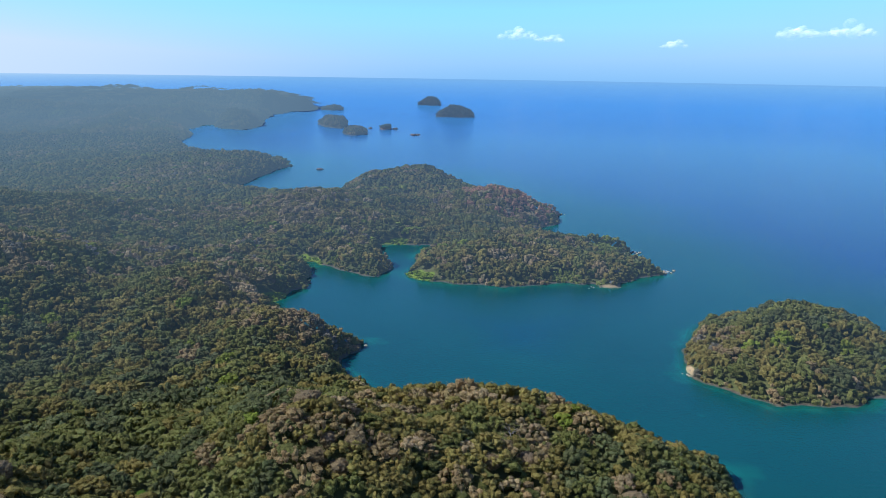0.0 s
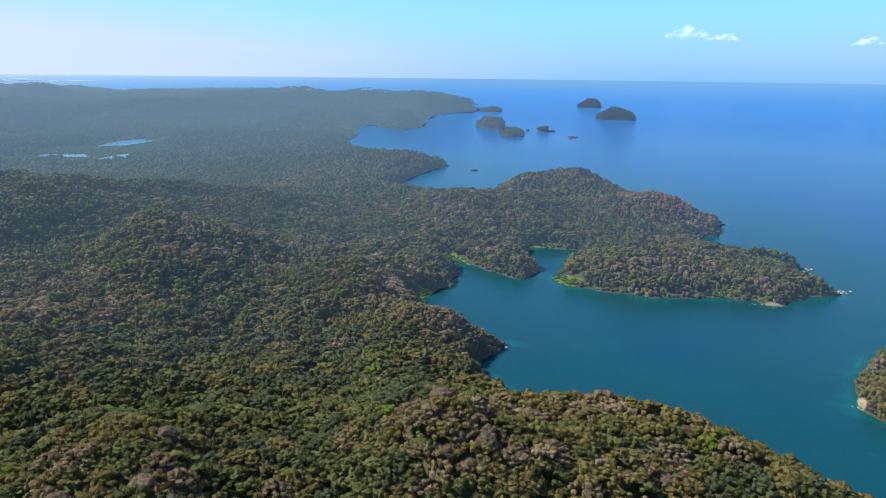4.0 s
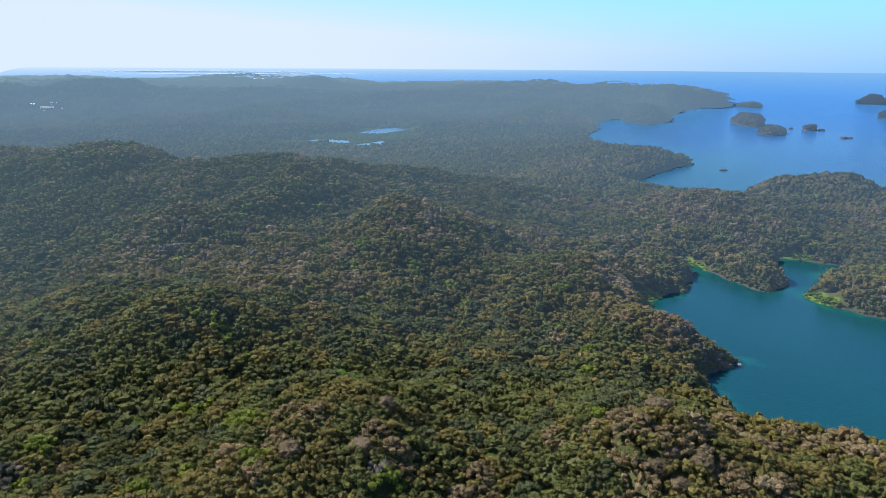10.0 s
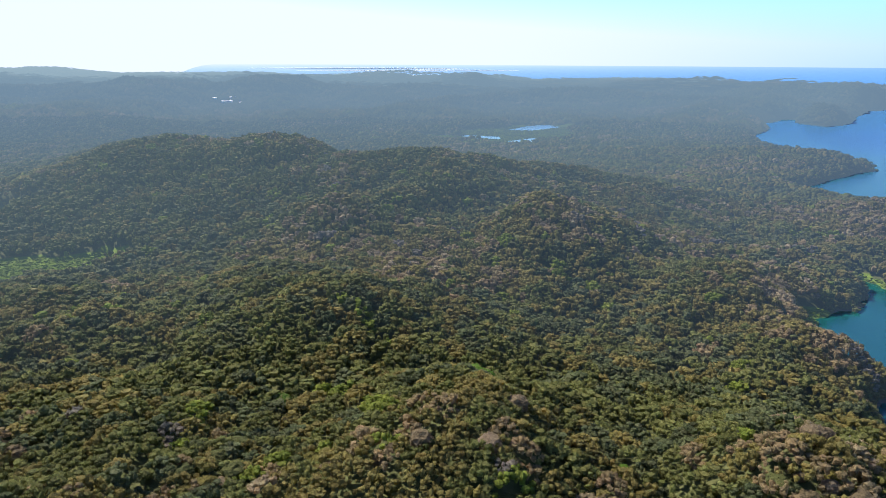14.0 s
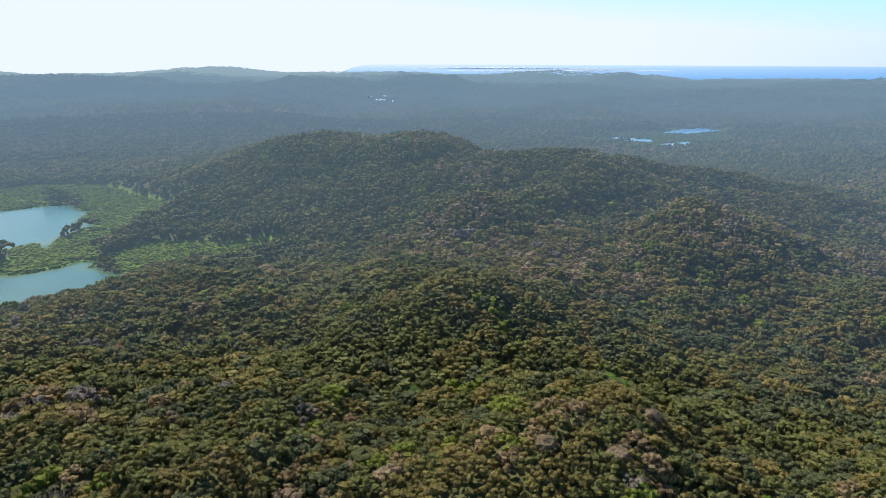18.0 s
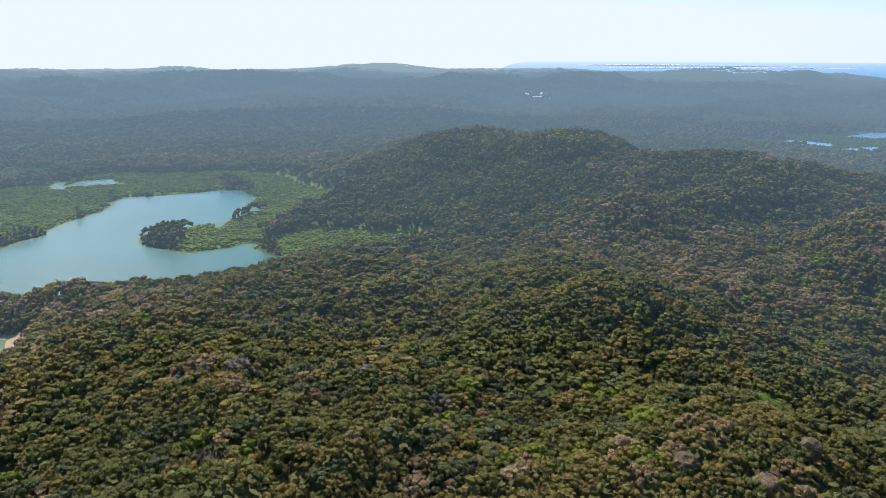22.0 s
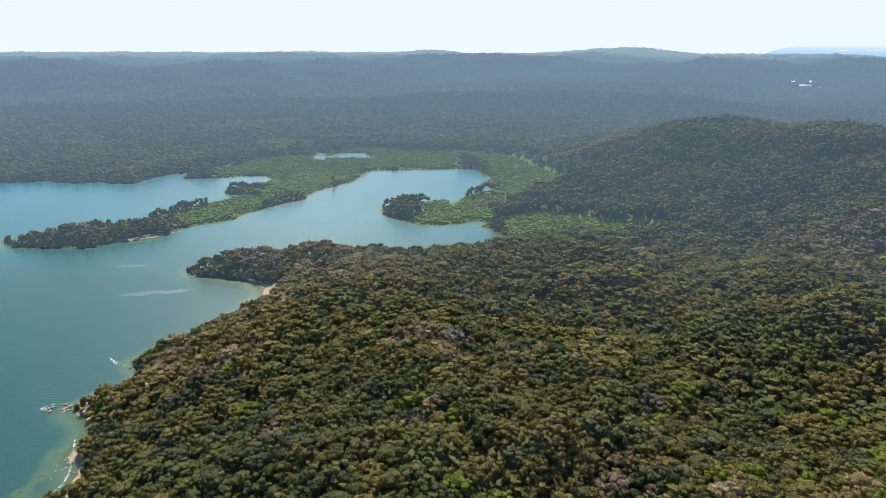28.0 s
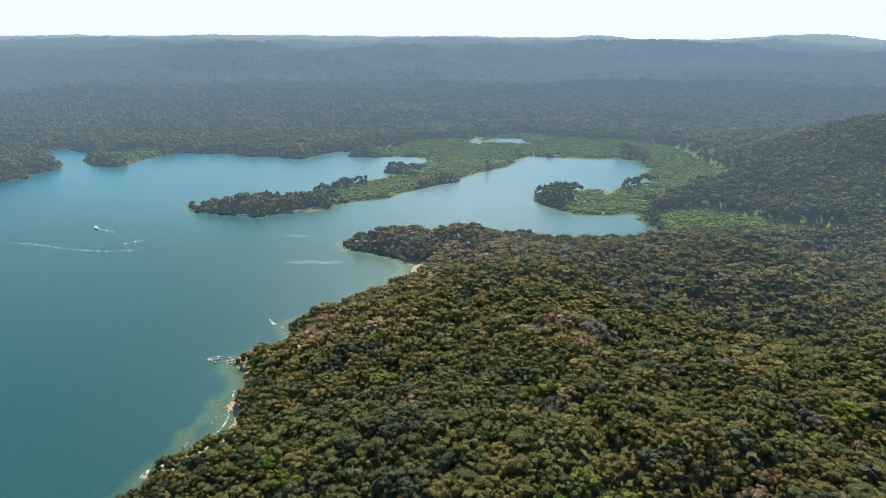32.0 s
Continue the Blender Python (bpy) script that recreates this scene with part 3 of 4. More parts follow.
def unit_ball(level):
    bm = bmesh.new()
    bmesh.ops.create_icosphere(bm, subdivisions=level, radius=1)
    v = np.array([p.co for p in bm.verts])
    f = np.array([[p.index for p in q.verts] for q in bm.faces])
    bm.free()
    return v, f


BALL1, BALL2, BALL3 = unit_ball(1), unit_ball(2), unit_ball(3)


def crown_leafy(rng, sprays, size, lumps=9, fill=0.80, ball=BALL1):
    """A crown of radius 1: a billowing heart with leaf sprays all over it."""
    v, f = ball
    keep = f[v[f].mean(1)[:, 2] > -0.45]
    knobs = rng.normal(0, 1, (lumps, 3))
    knobs[:, 2] = np.abs(knobs[:, 2]) * 0.9
    knobs /= np.linalg.norm(knobs, axis=1)[:, None]
    swell = rng.uniform(0.16, 0.52, lumps)

    def bulge(o):
        return 0.70 + (swell * np.clip((o @ knobs.T - 0.55) / 0.45, 0, 1)).max(-1)

    squat, rise = np.array((1, 1, 0.76)), np.array((0, 0, 0.22))
    vs, fs, n = [v * (bulge(v) * fill)[:, None] * (1 + rng.normal(0, 0.05, (len(v), 1))) * squat + rise], [keep], len(v)
    for k in range(sprays):
        a, e = rng.uniform(0, 2 * math.pi), rng.uniform(-0.25, 1)
        q = math.sqrt(max(0, 1 - e * e))
        o = np.array((q * math.cos(a), q * math.sin(a), e))
        c = o * bulge(o) * rng.uniform(0.74, 1.10) * squat + rise
        nor = o * 0.75 + np.array((0, 0, 0.40)) + rng.normal(0, 0.40, 3)
        nor /= np.linalg.norm(nor)
        u = np.cross(nor, rng.normal(0, 1, 3))
        u /= np.linalg.norm(u)
        w = np.cross(nor, u)
        s, g = size * rng.uniform(0.6, 1.3), size * rng.uniform(0.6, 1.2)
        droop = nor * size * 0.3
        vs.append(np.array((c - u * s - droop, c - w * g, c + u * s - droop, c + w * g)))
        fs.append(np.array(((0, 1, 2), (0, 2, 3))) + n)
        n += 4
    return np.concatenate(vs), np.concatenate(fs)


def crown_round(rng, ball, lobes, sprays=0, size=0.1, fill=0.88, rag=0.09, knobs=0, floor=-0.42):
    """A crown of radius 1: rounded lobes grown together into one billowing dome, with a few leaf sprays standing off it."""
    v, f = ball
    turn = rng.uniform(0, 2 * math.pi)
    cs = [np.array((rng.uniform(-0.1, 0.1), rng.uniform(-0.1, 0.1), rng.uniform(0.30, 0.45)))]
    for k in range(lobes):
        a = turn + 2 * math.pi * (k + rng.uniform(-0.25, 0.25)) / lobes
        out = rng.uniform(0.34, 0.60)
        cs.append(np.array((math.cos(a) * out, math.sin(a) * out, rng.uniform(-0.12, 0.30))))
    rs = list(rng.uniform(0.34, 0.54, len(cs)))
    for k in range(knobs):
        a, e = rng.uniform(0, 2 * math.pi), rng.uniform(-0.1, 1)
        q = math.sqrt(1 - e * e)
        cs.append(np.array((q * math.cos(a), q * math.sin(a), e * 0.9)) * rng.uniform(0.60, 0.74))
        rs.append(rng.uniform(0.20, 0.32))
    cs, rs = np.array(cs), np.array(rs)

    def hull(o):
        along = o @ cs.T
        disc = along ** 2 - (cs ** 2).sum(1) + rs ** 2
        return np.maximum(np.where(disc > 0, along + np.sqrt(np.maximum(disc, 0)), 0).max(-1), 0.46)

    squat, rise = np.array((1, 1, 0.78)), np.array((0, 0, 0.16))
    keep = f[v[f].mean(1)[:, 2] > floor]
    used = np.unique(keep)
    back = np.zeros(len(v), int)
    back[used] = np.arange(len(used))
    o = v[used]
    vs, fs, n = [o * (hull(o) * fill * (1 + rng.normal(0, rag, len(o))))[:, None] * np.where(o[:, 2:] < 0, (1, 1, 3.0), (1, 1, 1)) * squat + rise], [back[keep]], len(used)
    for k in range(sprays):
        a, e = rng.uniform(0, 2 * math.pi), rng.uniform(-0.25, 1)
        q = math.sqrt(max(0, 1 - e * e))
        o = np.array((q * math.cos(a), q * math.sin(a), e))
        c = o * hull(o) * rng.uniform(0.84, 1.10) * squat + rise
        nor = o * 0.8 + np.array((0, 0, 0.3)) + rng.normal(0, 0.42, 3)
        nor /= np.linalg.norm(nor)
        u = np.cross(nor, rng.normal(0, 1, 3))
        u /= np.linalg.norm(u)
        w = np.cross(nor, u)
        s, g = size * rng.uniform(0.6, 1.3), size * rng.uniform(0.6, 1.2)
        droop = nor * size * 0.3
        vs.append(np.array((c - u * s - droop, c - w * g, c + u * s - droop, c + w * g)))
        fs.append(np.array(((0, 1, 2), (0, 2, 3))) + n)
        n += 4
    return np.concatenate(vs), np.concatenate(fs)


def crown_tiny(rng):
    """A tuft of five faces, for the farthest woods."""
    a = np.arange(5) * 2 * math.pi / 5 + rng.uniform(0, 1)
    low = np.stack([np.cos(a) * rng.uniform(0.75, 1.2, 5), np.sin(a) * rng.uniform(0.75, 1.2, 5), rng.uniform(-0.9, -0.4, 5)], 1)
    v = np.concatenate([low, [[rng.uniform(-0.2, 0.2), rng.uniform(-0.2, 0.2), rng.uniform(0.45, 0.75)]]])
    return v, np.array([(i, (i + 1) % 5, 5) for i in range(5)])


def crown_small(rng, k):
    """A tuft of a dozen faces, for the far woods."""
    a = np.arange(k) * 2 * math.pi / k
    low = np.stack([np.cos(a) * rng.uniform(0.8, 1.15, k), np.sin(a) * rng.uniform(0.8, 1.15, k), rng.uniform(-0.75, -0.35, k)], 1)
    high = np.stack([np.cos(a + 0.6) * 0.72, np.sin(a + 0.6) * 0.72, rng.uniform(0.35, 0.6, k)], 1)
    v = np.concatenate([low, high, [[0, 0, rng.uniform(0.62, 0.85)]]])
    f = [(i, (i + 1) % k, k + i) for i in range(k)] + [((i + 1) % k, k + (i + 1) % k, k + i) for i in range(k)] + [(k + i, k + (i + 1) % k, 2 * k) for i in range(k)]
    return v, np.array(f)


RNG = np.random.default_rng(11)
LEAFY = [crown_round(RNG, BALL1, int(RNG.integers(4, 7)), 22, 0.14, 0.84, 0.13, floor=-0.2) for _ in range(28)]
LEAFY_MID = [crown_round(RNG, BALL1, int(RNG.integers(4, 6)), 10, 0.20, 0.88, 0.13, floor=-0.2) for _ in range(24)]
SPARSE = [crown_round(RNG, BALL1, int(RNG.integers(3, 6)), 3, 0.26, 0.92, 0.13, floor=-0.25) for _ in range(20)]
SMALL = [crown_small(RNG, 3) for _ in range(12)]
TINY = [crown_tiny(RNG) for _ in range(10)]


def planted(lo, hi, step, seed, heads=(-34, 135)):
    """Uneven planting between two distances: places in the plan."""
    rng = np.random.default_rng(seed)
    n = int(hi / step / 0.9) + 2
    gx, gy = np.meshgrid(np.arange(-n, n + 1), np.arange(-n, n + 1))
    gx = gx + 0.5 * (gy % 2)
    x = (gx.reshape(-1) + rng.uniform(-0.42, 0.42, gx.size)) * step
    y = (gy.reshape(-1) * 0.9 + rng.uniform(-0.42, 0.42, gx.size)) * step
    r = np.hypot(x, y)
    h = np.degrees(np.arctan2(-x, y))
    h = np.where(h < -100, h + 360, h)
    ok = (r >= lo) & (r < hi) & (h > heads[0]) & (h < heads[1])
    return x[ok], y[ok]


def dryness(x, y):
    """Where the dry-season trees stand, 0 to 1."""
    d = rough(x, y, 130, 21, 4) - 0.12 * smooth(np.hypot(x, y), 430, 850)
    for cx, cy, r, k in DRY:
        d = d + k * np.exp(-((x - cx) ** 2 + (y - cy) ** 2) / (r * r))
    return d


def crowns_over(x, y, cell):
    """The tree that each bough belongs to: how far out on it the bough sits, the tree's middle, its size and three numbers of its own."""
    gx, gy = np.floor(x / cell), np.floor(y / cell)
    got = np.full((7, len(x)), 9.0)
    for dx in (-1, 0, 1):
        for dy in (-1, 0, 1):
            ix, iy = (gx + dx).astype(np.int64), (gy + dy).astype(np.int64)
            cx = (ix + 0.5 + 0.85 * (hashed(ix, iy, 201) - 0.5)) * cell
            cy = (iy + 0.5 + 0.85 * (hashed(ix, iy, 202) - 0.5)) * cell
            big = 0.62 + 0.75 * hashed(ix, iy, 203) ** 1.5
            u = np.hypot(x - cx, y - cy) / (cell * 0.64 * big)
            near = u < got[0]
            for row, value in zip(got, (u, cx, cy, big, hashed(ix, iy, 204), hashed(ix, iy, 205), hashed(ix, iy, 206))):
                row[near] = value[near]
    return got


MIXES = [(0.68, (("pale", 0.14), ("dry", 0.42), ("bare", 0.47), ("olive", 1.0))),
         (0.56, (("dry", 0.18), ("olive", 0.66), ("green", 0.94), ("pale", 0.97), ("bare", 1.0))),
         (0.42, (("olive", 0.40), ("green", 0.84), ("dark", 0.94), ("dry", 0.97), ("fresh", 1.0))),
         (-9.0, (("green", 0.50), ("dark", 0.85), ("olive", 0.985), ("fresh", 1.0)))]


def dress(x, y, d, seed, cell):
    """Colour, height of the foot and radius for each bough of the canopy."""
    rng = np.random.default_rng(seed)
    n = len(x)
    out, cx, cy, big, one, two, three = crowns_over(x, y, cell)
    dry = dryness(cx, cy) + (one - 0.5) * 0.26
    wet = marsh(x, y) > 0.5
    pick = np.mod(two * 0.45 + 1.6 * rough(cx, cy, 34, 51, 2), 1)      # kinds keep company
    col = np.zeros((n, 3))
    left = np.ones(n, bool)
    for level, kinds in MIXES:
        here = left & (dry > level)
        left &= ~here
        for kind, upto in reversed(kinds):
            col[here & (pick < upto + 1e-6)] = SPECIES[kind]
    col[wet] = SPECIES["mangrove"]
    russet = np.exp(-((cx - 115) ** 2 + (cy - 1045) ** 2) / 88 ** 2) > 0.1 + 0.8 * three    # leafless red-brown woods on the cape
    col[russet] = (0.370, 0.205, 0.135)
    col *= (0.98 + 0.42 * three)[:, None] * rng.uniform(0.88, 1.12, (n, 1)) * rng.uniform(0.96, 1.04, (n, 3))
    size = np.clip(rng.lognormal(0, 0.22, n), 0.6, 1.6)
    grassy = np.zeros(n, bool)                                        # cleared slopes and reed beds among the woods
    for gx, gy, r in GREENS:
        grassy |= np.hypot(x - gx, y - gy) + rng.normal(0, 0.25 * r, n) < r
    grassy &= ~wet
    col[grassy] = np.array((0.205, 0.225, 0.055)) * rng.uniform(0.8, 1.2, (int(grassy.sum()), 1))
    dome = 3.9 * big * np.sqrt(np.clip(1 - 0.95 * out ** 2, 0, 1)) * min(cell / 8.5, 1.8) + 6.5 * rough(x, y, 32, 81, 2) * (one > 0.03)
    foot = rng.uniform(0.4, 1.4, n) + dome
    foot[wet | grassy] = 0.2 + 0.12 * foot[wet | grassy]
    return col, size, foot


def forest(name, label, x, y, kinds, radius, seed, lift=1.0, flatten=1.0, soft=False, stuff=None, heights=None, cell=9.5):
    """A stretch of woods in one mesh."""
    d = shore(x, y) if heights is None else np.full(len(x), 20.0)
    ok = (d > 0.2 + 9 * beach(x, y)) & (np.hypot(x + 2670, y - 1510) > 60)      # but for shores and the farm's clearing
    ok &= (marsh(x, y) < 0.5) | (np.hypot(x, y) < 640) | (np.random.default_rng(seed + 9).uniform(0, 1, len(x)) < 0.95)
    x, y, d = x[ok], y[ok], d[ok]
    col, size, foot = dress(x, y, d, seed, cell)
    z = lie(x, y, d) if heights is None else heights[ok]
    rng = np.random.default_rng(seed + 1)
    which = rng.integers(0, len(kinds), len(x))
    turn = rng.uniform(0, 2 * math.pi, len(x))
    tall = rng.uniform(0.85, 1.35, len(x)) * flatten
    tall = np.where(marsh(x, y) > 0.5, tall * 0.5, tall)
    foot = foot * (0.1 + 0.9 * smooth(d, 0, 9))
    X, Y, Z, k = drawn(x, y, z + foot * lift)
    rad = radius * size * k
    vs, fs, cs, base = [], [], [], 0
    for w, (v, f) in enumerate(kinds):
        m = np.nonzero(which == w)[0]
        if not len(m):
            continue
        c, s = np.cos(turn[m])[:, None], np.sin(turn[m])[:, None]
        px = (v[:, 0] * c - v[:, 1] * s) * rad[m, None] + X[m, None]
        py = (v[:, 0] * s + v[:, 1] * c) * rad[m, None] + Y[m, None]
        pz = v[:, 2] * (rad[m] * tall[m])[:, None] + Z[m, None]
        vs.append(np.stack([px, py, pz], -1).reshape(-1, 3))
        fs.append((f[None] + (np.arange(len(m)) * len(v))[:, None, None] + base).reshape(-1, 3))
        # the fourth value is the share of painted haze
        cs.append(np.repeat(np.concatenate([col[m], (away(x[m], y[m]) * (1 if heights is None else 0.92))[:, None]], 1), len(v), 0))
        base += len(m) * len(v)
    me = solid(name, np.concatenate(vs), [np.concatenate(fs)], soft)
    a = me.attributes.new("leaf", "FLOAT_COLOR", "POINT")
    cc = np.concatenate(cs)
    a.data.foreach_set("color", cc.astype(np.float32).reshape(-1))
    me.materials.append(stuff or M_LEAF)
    return tagged(new(name, me), label, "forest", kind="stuff")


WOODS = "dense dry-season tropical forest of mixed green and brown crowns"
# ---------------------------------------------------------------- helpers for things


def part(name, bm, mat, parent, label=""):
    """Link a bmesh as one mesh under a thing or a part."""
    me = bpy.data.meshes.new(name)
    bm.to_mesh(me)
    bm.free()
    me.materials.append(mat)
    ob = new(name, me)
    ob.parent = parent
    if label:
        ob["label"] = label
    return ob


def thing(name, label, category, group="", at=None):
    ob = new(name)
    if at is not None:
        ob.matrix_basis = at
    return tagged(ob, label, category, group)


def tube(bm, points, radii, sides=6):
    """A tapered stem along points."""
    rows = []
    pts = [Vector(p) for p in points]
    for i, (p, r) in enumerate(zip(pts, radii)):
        d = (pts[min(i + 1, len(pts) - 1)] - pts[max(i - 1, 0)]).normalized()
        u = d.orthogonal().normalized()
        w = d.cross(u)
        rows.append([bm.verts.new(p + (u * math.cos(2 * math.pi * k / sides) + w * math.sin(2 * math.pi * k / sides)) * r) for k in range(sides)])
    for a, b in zip(rows, rows[1:]):
        for k in range(sides):
            bm.faces.new((a[k], a[(k + 1) % sides], b[(k + 1) % sides], b[k]))
    bm.faces.new(rows[-1])
    bm.faces.new(rows[0][::-1])
    return bm


def block(bm, size, at=(0, 0, 0), bevel=0.0):
    got = bmesh.ops.create_cube(bm, size=1, matrix=Matrix.LocRotScale(at, None, size))
    if bevel:
        edges = list({e for v in got["verts"] for e in v.link_edges})
        bmesh.ops.bevel(bm, geom=edges, offset=bevel, segments=2, affect="EDGES")
    return bm


def mesh_bm(v, f):
    bm = bmesh.new()
    vs = [bm.verts.new(p) for p in v]
    for q in f:
        bm.faces.new([vs[i] for i in q])
    return bm


def plain(name, low, high, scale=1.0, rough_=0.8, bump=0.3):
    """Weathered surface between two colours."""
    m, t, b = material(name)
    co = t.nodes.new("ShaderNodeTexCoord")
    n = node(t, "ShaderNodeTexNoise", Scale=scale, Detail=6.0, Roughness=0.65)
    t.links.new(co.outputs["Object"], n.inputs["Vector"])
    t.links.new(ramp(t, n.outputs["Fac"], [(0.3, low), (0.7, high)]), b.inputs["Base Color"])
    b.inputs["Roughness"].default_value = rough_
    if bump:
        relief(t, b, n.outputs["Fac"], bump, 0.3)
    return m


def ground_at(x, y):
    return float(lie(np.array([float(x)]), np.array([float(y)]))[0])


M_BARK = plain("bark", (0.10, 0.085, 0.07), (0.24, 0.21, 0.18), 1.5)
M_PALEBARK = plain("bleached_bark", (0.13, 0.118, 0.105), (0.27, 0.25, 0.23), 1.5)
M_ROCK = plain("shore_rock", (0.085, 0.065, 0.05), (0.36, 0.28, 0.20), 0.35, 0.85, 0.8)
M_REDROCK = plain("red_rock", (0.07, 0.05, 0.048), (0.17, 0.115, 0.10), 0.2, 0.85, 0.8)
M_WHITE = plain("white_paint", (0.66, 0.66, 0.64), (0.82, 0.82, 0.80), 2.0, 0.5, 0.05)
M_ROOF = plain("pale_metal_roof", (0.42, 0.42, 0.40), (0.62, 0.62, 0.60), 0.6, 0.45, 0.1)
M_DARK = plain("dark_opening", (0.015, 0.016, 0.018), (0.03, 0.03, 0.034), 1.0, 0.4, 0)
M_PLANK = plain("grey_planks", (0.20, 0.18, 0.15), (0.34, 0.31, 0.27), 1.2, 0.85, 0.2)
M_BLUE = plain("blue_hull_stripe", (0.03, 0.08, 0.20), (0.05, 0.11, 0.26), 1.0, 0.35, 0)
M_MOTOR = plain("black_motor", (0.02, 0.02, 0.022), (0.04, 0.04, 0.042), 1.0, 0.35, 0)

LEAVES = {
    "green": leaf_material("green_leaves", [(0.0, (0.092, 0.102, 0.040)), (0.5, (0.118, 0.124, 0.044)), (1.0, (0.136, 0.136, 0.046))]),
    "olive": leaf_material("olive_leaves", [(0.0, (0.112, 0.114, 0.034)), (0.5, (0.160, 0.142, 0.038)), (1.0, (0.185, 0.155, 0.046))]),
    "dry": leaf_material("dry_leaves", [(0.0, (0.165, 0.125, 0.070)), (0.5, (0.225, 0.172, 0.104)), (1.0, (0.265, 0.200, 0.132))]),
    "bare": leaf_material("fine_twigs", [(0.0, (0.150, 0.122, 0.085)), (1.0, (0.220, 0.185, 0.140))]),
    "fresh": leaf_material("fresh_leaves", [(0.0, (0.085, 0.150, 0.022)), (1.0, (0.100, 0.168, 0.024))]),
    "yellow": leaf_material("yellow_blossom", [(0.0, (0.42, 0.36, 0.03)), (1.0, (0.46, 0.40, 0.04))]),
}
TREE_LABELS = {
    "green": "rounded green broadleaf tree in the forest canopy",
    "olive": "olive-green broadleaf tree in the forest canopy",
    "dry": "dry-season tree with a pinkish tan crown",
    "bare": "nearly leafless grey tree with fine twigs",
    "fresh": "bright green spreading tree above darker woods",
    "yellow": "small tree covered in yellow blossom",
}


def build_tree(kind, rng, at):
    """A tree of radius about 5 m: trunk, limbs and crown."""
    ob = thing("tree", TREE_LABELS[kind], "tree", "trees on the ridge", at)
    bark = M_PALEBARK if kind == "bare" else M_BARK
    lean = (rng.uniform(-0.5, 0.5), rng.uniform(-0.5, 0.5))
    fork = Vector((lean[0], lean[1], 4.6))
    part("trunk", tube(bmesh.new(), [(0, 0, -1.5), (lean[0] * 0.3, lean[1] * 0.3, 2), fork], [0.42, 0.34, 0.26]), bark, ob)
    n = 6 if kind == "bare" else 4
    for k in range(n):
        a = 2 * math.pi * k / n + rng.uniform(-0.4, 0.4)
        reach = rng.uniform(2.6, 3.8) if kind == "bare" else rng.uniform(1.8, 2.7)
        end = fork + Vector((math.cos(a) * reach, math.sin(a) * reach, rng.uniform(2.0, 3.8)))
        mid = fork.lerp(end, 0.5) + Vector((0, 0, 0.5))
        part("limb", tube(bmesh.new(), [fork, mid, end], [0.18, 0.10, 0.04] if kind != "bare" else [0.12, 0.07, 0.03], 5), bark, ob)
    if kind == "bare":
        v, f = crown_leafy(rng, 220, 0.055, 9, 0.03)
        v = v * np.array((4.8, 4.8, 5.2)) + np.array((lean[0], lean[1], 4.2))
    else:
        v, f = crown_round(rng, BALL3, int(rng.integers(7, 11)), 240, 0.056, 0.92, 0.05, knobs=26)
        v = v * np.array((4.9, 4.9, 4.9)) + np.array((lean[0], lean[1], 4.0))
    part("crown", mesh_bm(v, f), LEAVES[kind], ob)
    return ob


# ---------------------------------------------------------------- trees on the near ridge
MARKED = [("yellow", 12, 247, 0.55), ("dry", 52, 331, 1.15), ("dry", -26, 333, 0.9), ("dry", -37, 276, 1.2), ("dry", -63, 303, 1.25), ("bare", 34, 307, 1.3),
          ("dry", 40, 292, 1.05), ("dry", 85, 270, 1.25), ("dry", -41, 262, 1.0), ("dry", 29, 241, 1.0), ("dry", 71, 358, 1.1), ("dry", 50, 364, 1.0),
          ("bare", 33, 388, 0.9), ("dry", -27, 397, 1.1), ("dry", -182, 195, 1.25), ("dry", -159, 212, 1.25), ("dry", -172, 247, 1.3), ("dry", -62, 307, 1.2),
          ("dry", -69, 337, 1.1), ("bare", -115, 211, 1.2), ("fresh", -122, 259, 0.9), ("fresh", -223, 276, 2.6), ("bare", -277, 26, 1.3), ("fresh", -218, 30, 1.0),
          ("fresh", -290, 196, 1.1), ("dry", -313, 77, 1.1), ("fresh", 8, 252, 1.0), ("bare", -254, -139, 0.9)]
tree_x, tree_y = planted(212, 300, 7.6, 1)
for _k, _x, _y, _s in MARKED:
    keep = np.hypot(tree_x - _x, tree_y - _y) > 3.2 + 4.2 * _s
    tree_x, tree_y = tree_x[keep], tree_y[keep]
_pick = np.random.default_rng(5).permutation(np.nonzero(shore(tree_x, tree_y) > 5)[0])[:270]
_dry = dryness(tree_x, tree_y)
TREE_RNG = np.random.default_rng(31)
STOCK = {k: [] for k in TREE_LABELS}


def plant(kind, x, y, s, count):
    """Set a tree, from stock once enough of its kind are grown."""
    z = ground_at(x, y)
    m = Matrix.Translation((x, y, z)) @ Matrix.Rotation(TREE_RNG.uniform(0, 2 * math.pi), 4, "Z")
    if len(STOCK[kind]) < count:
        ob = build_tree(kind, TREE_RNG, m)
        STOCK[kind].append(ob)
    else:
        ob = copy_thing(STOCK[kind][int(TREE_RNG.integers(0, len(STOCK[kind])))], m)
    ob.scale = (s, s, s * 0.9 if s < 2 else s * 0.55)
    return ob


GROWN = [m[1:] for m in MARKED]
for _k, _x, _y, _s in MARKED:
    plant(_k, _x, _y, _s, 4)
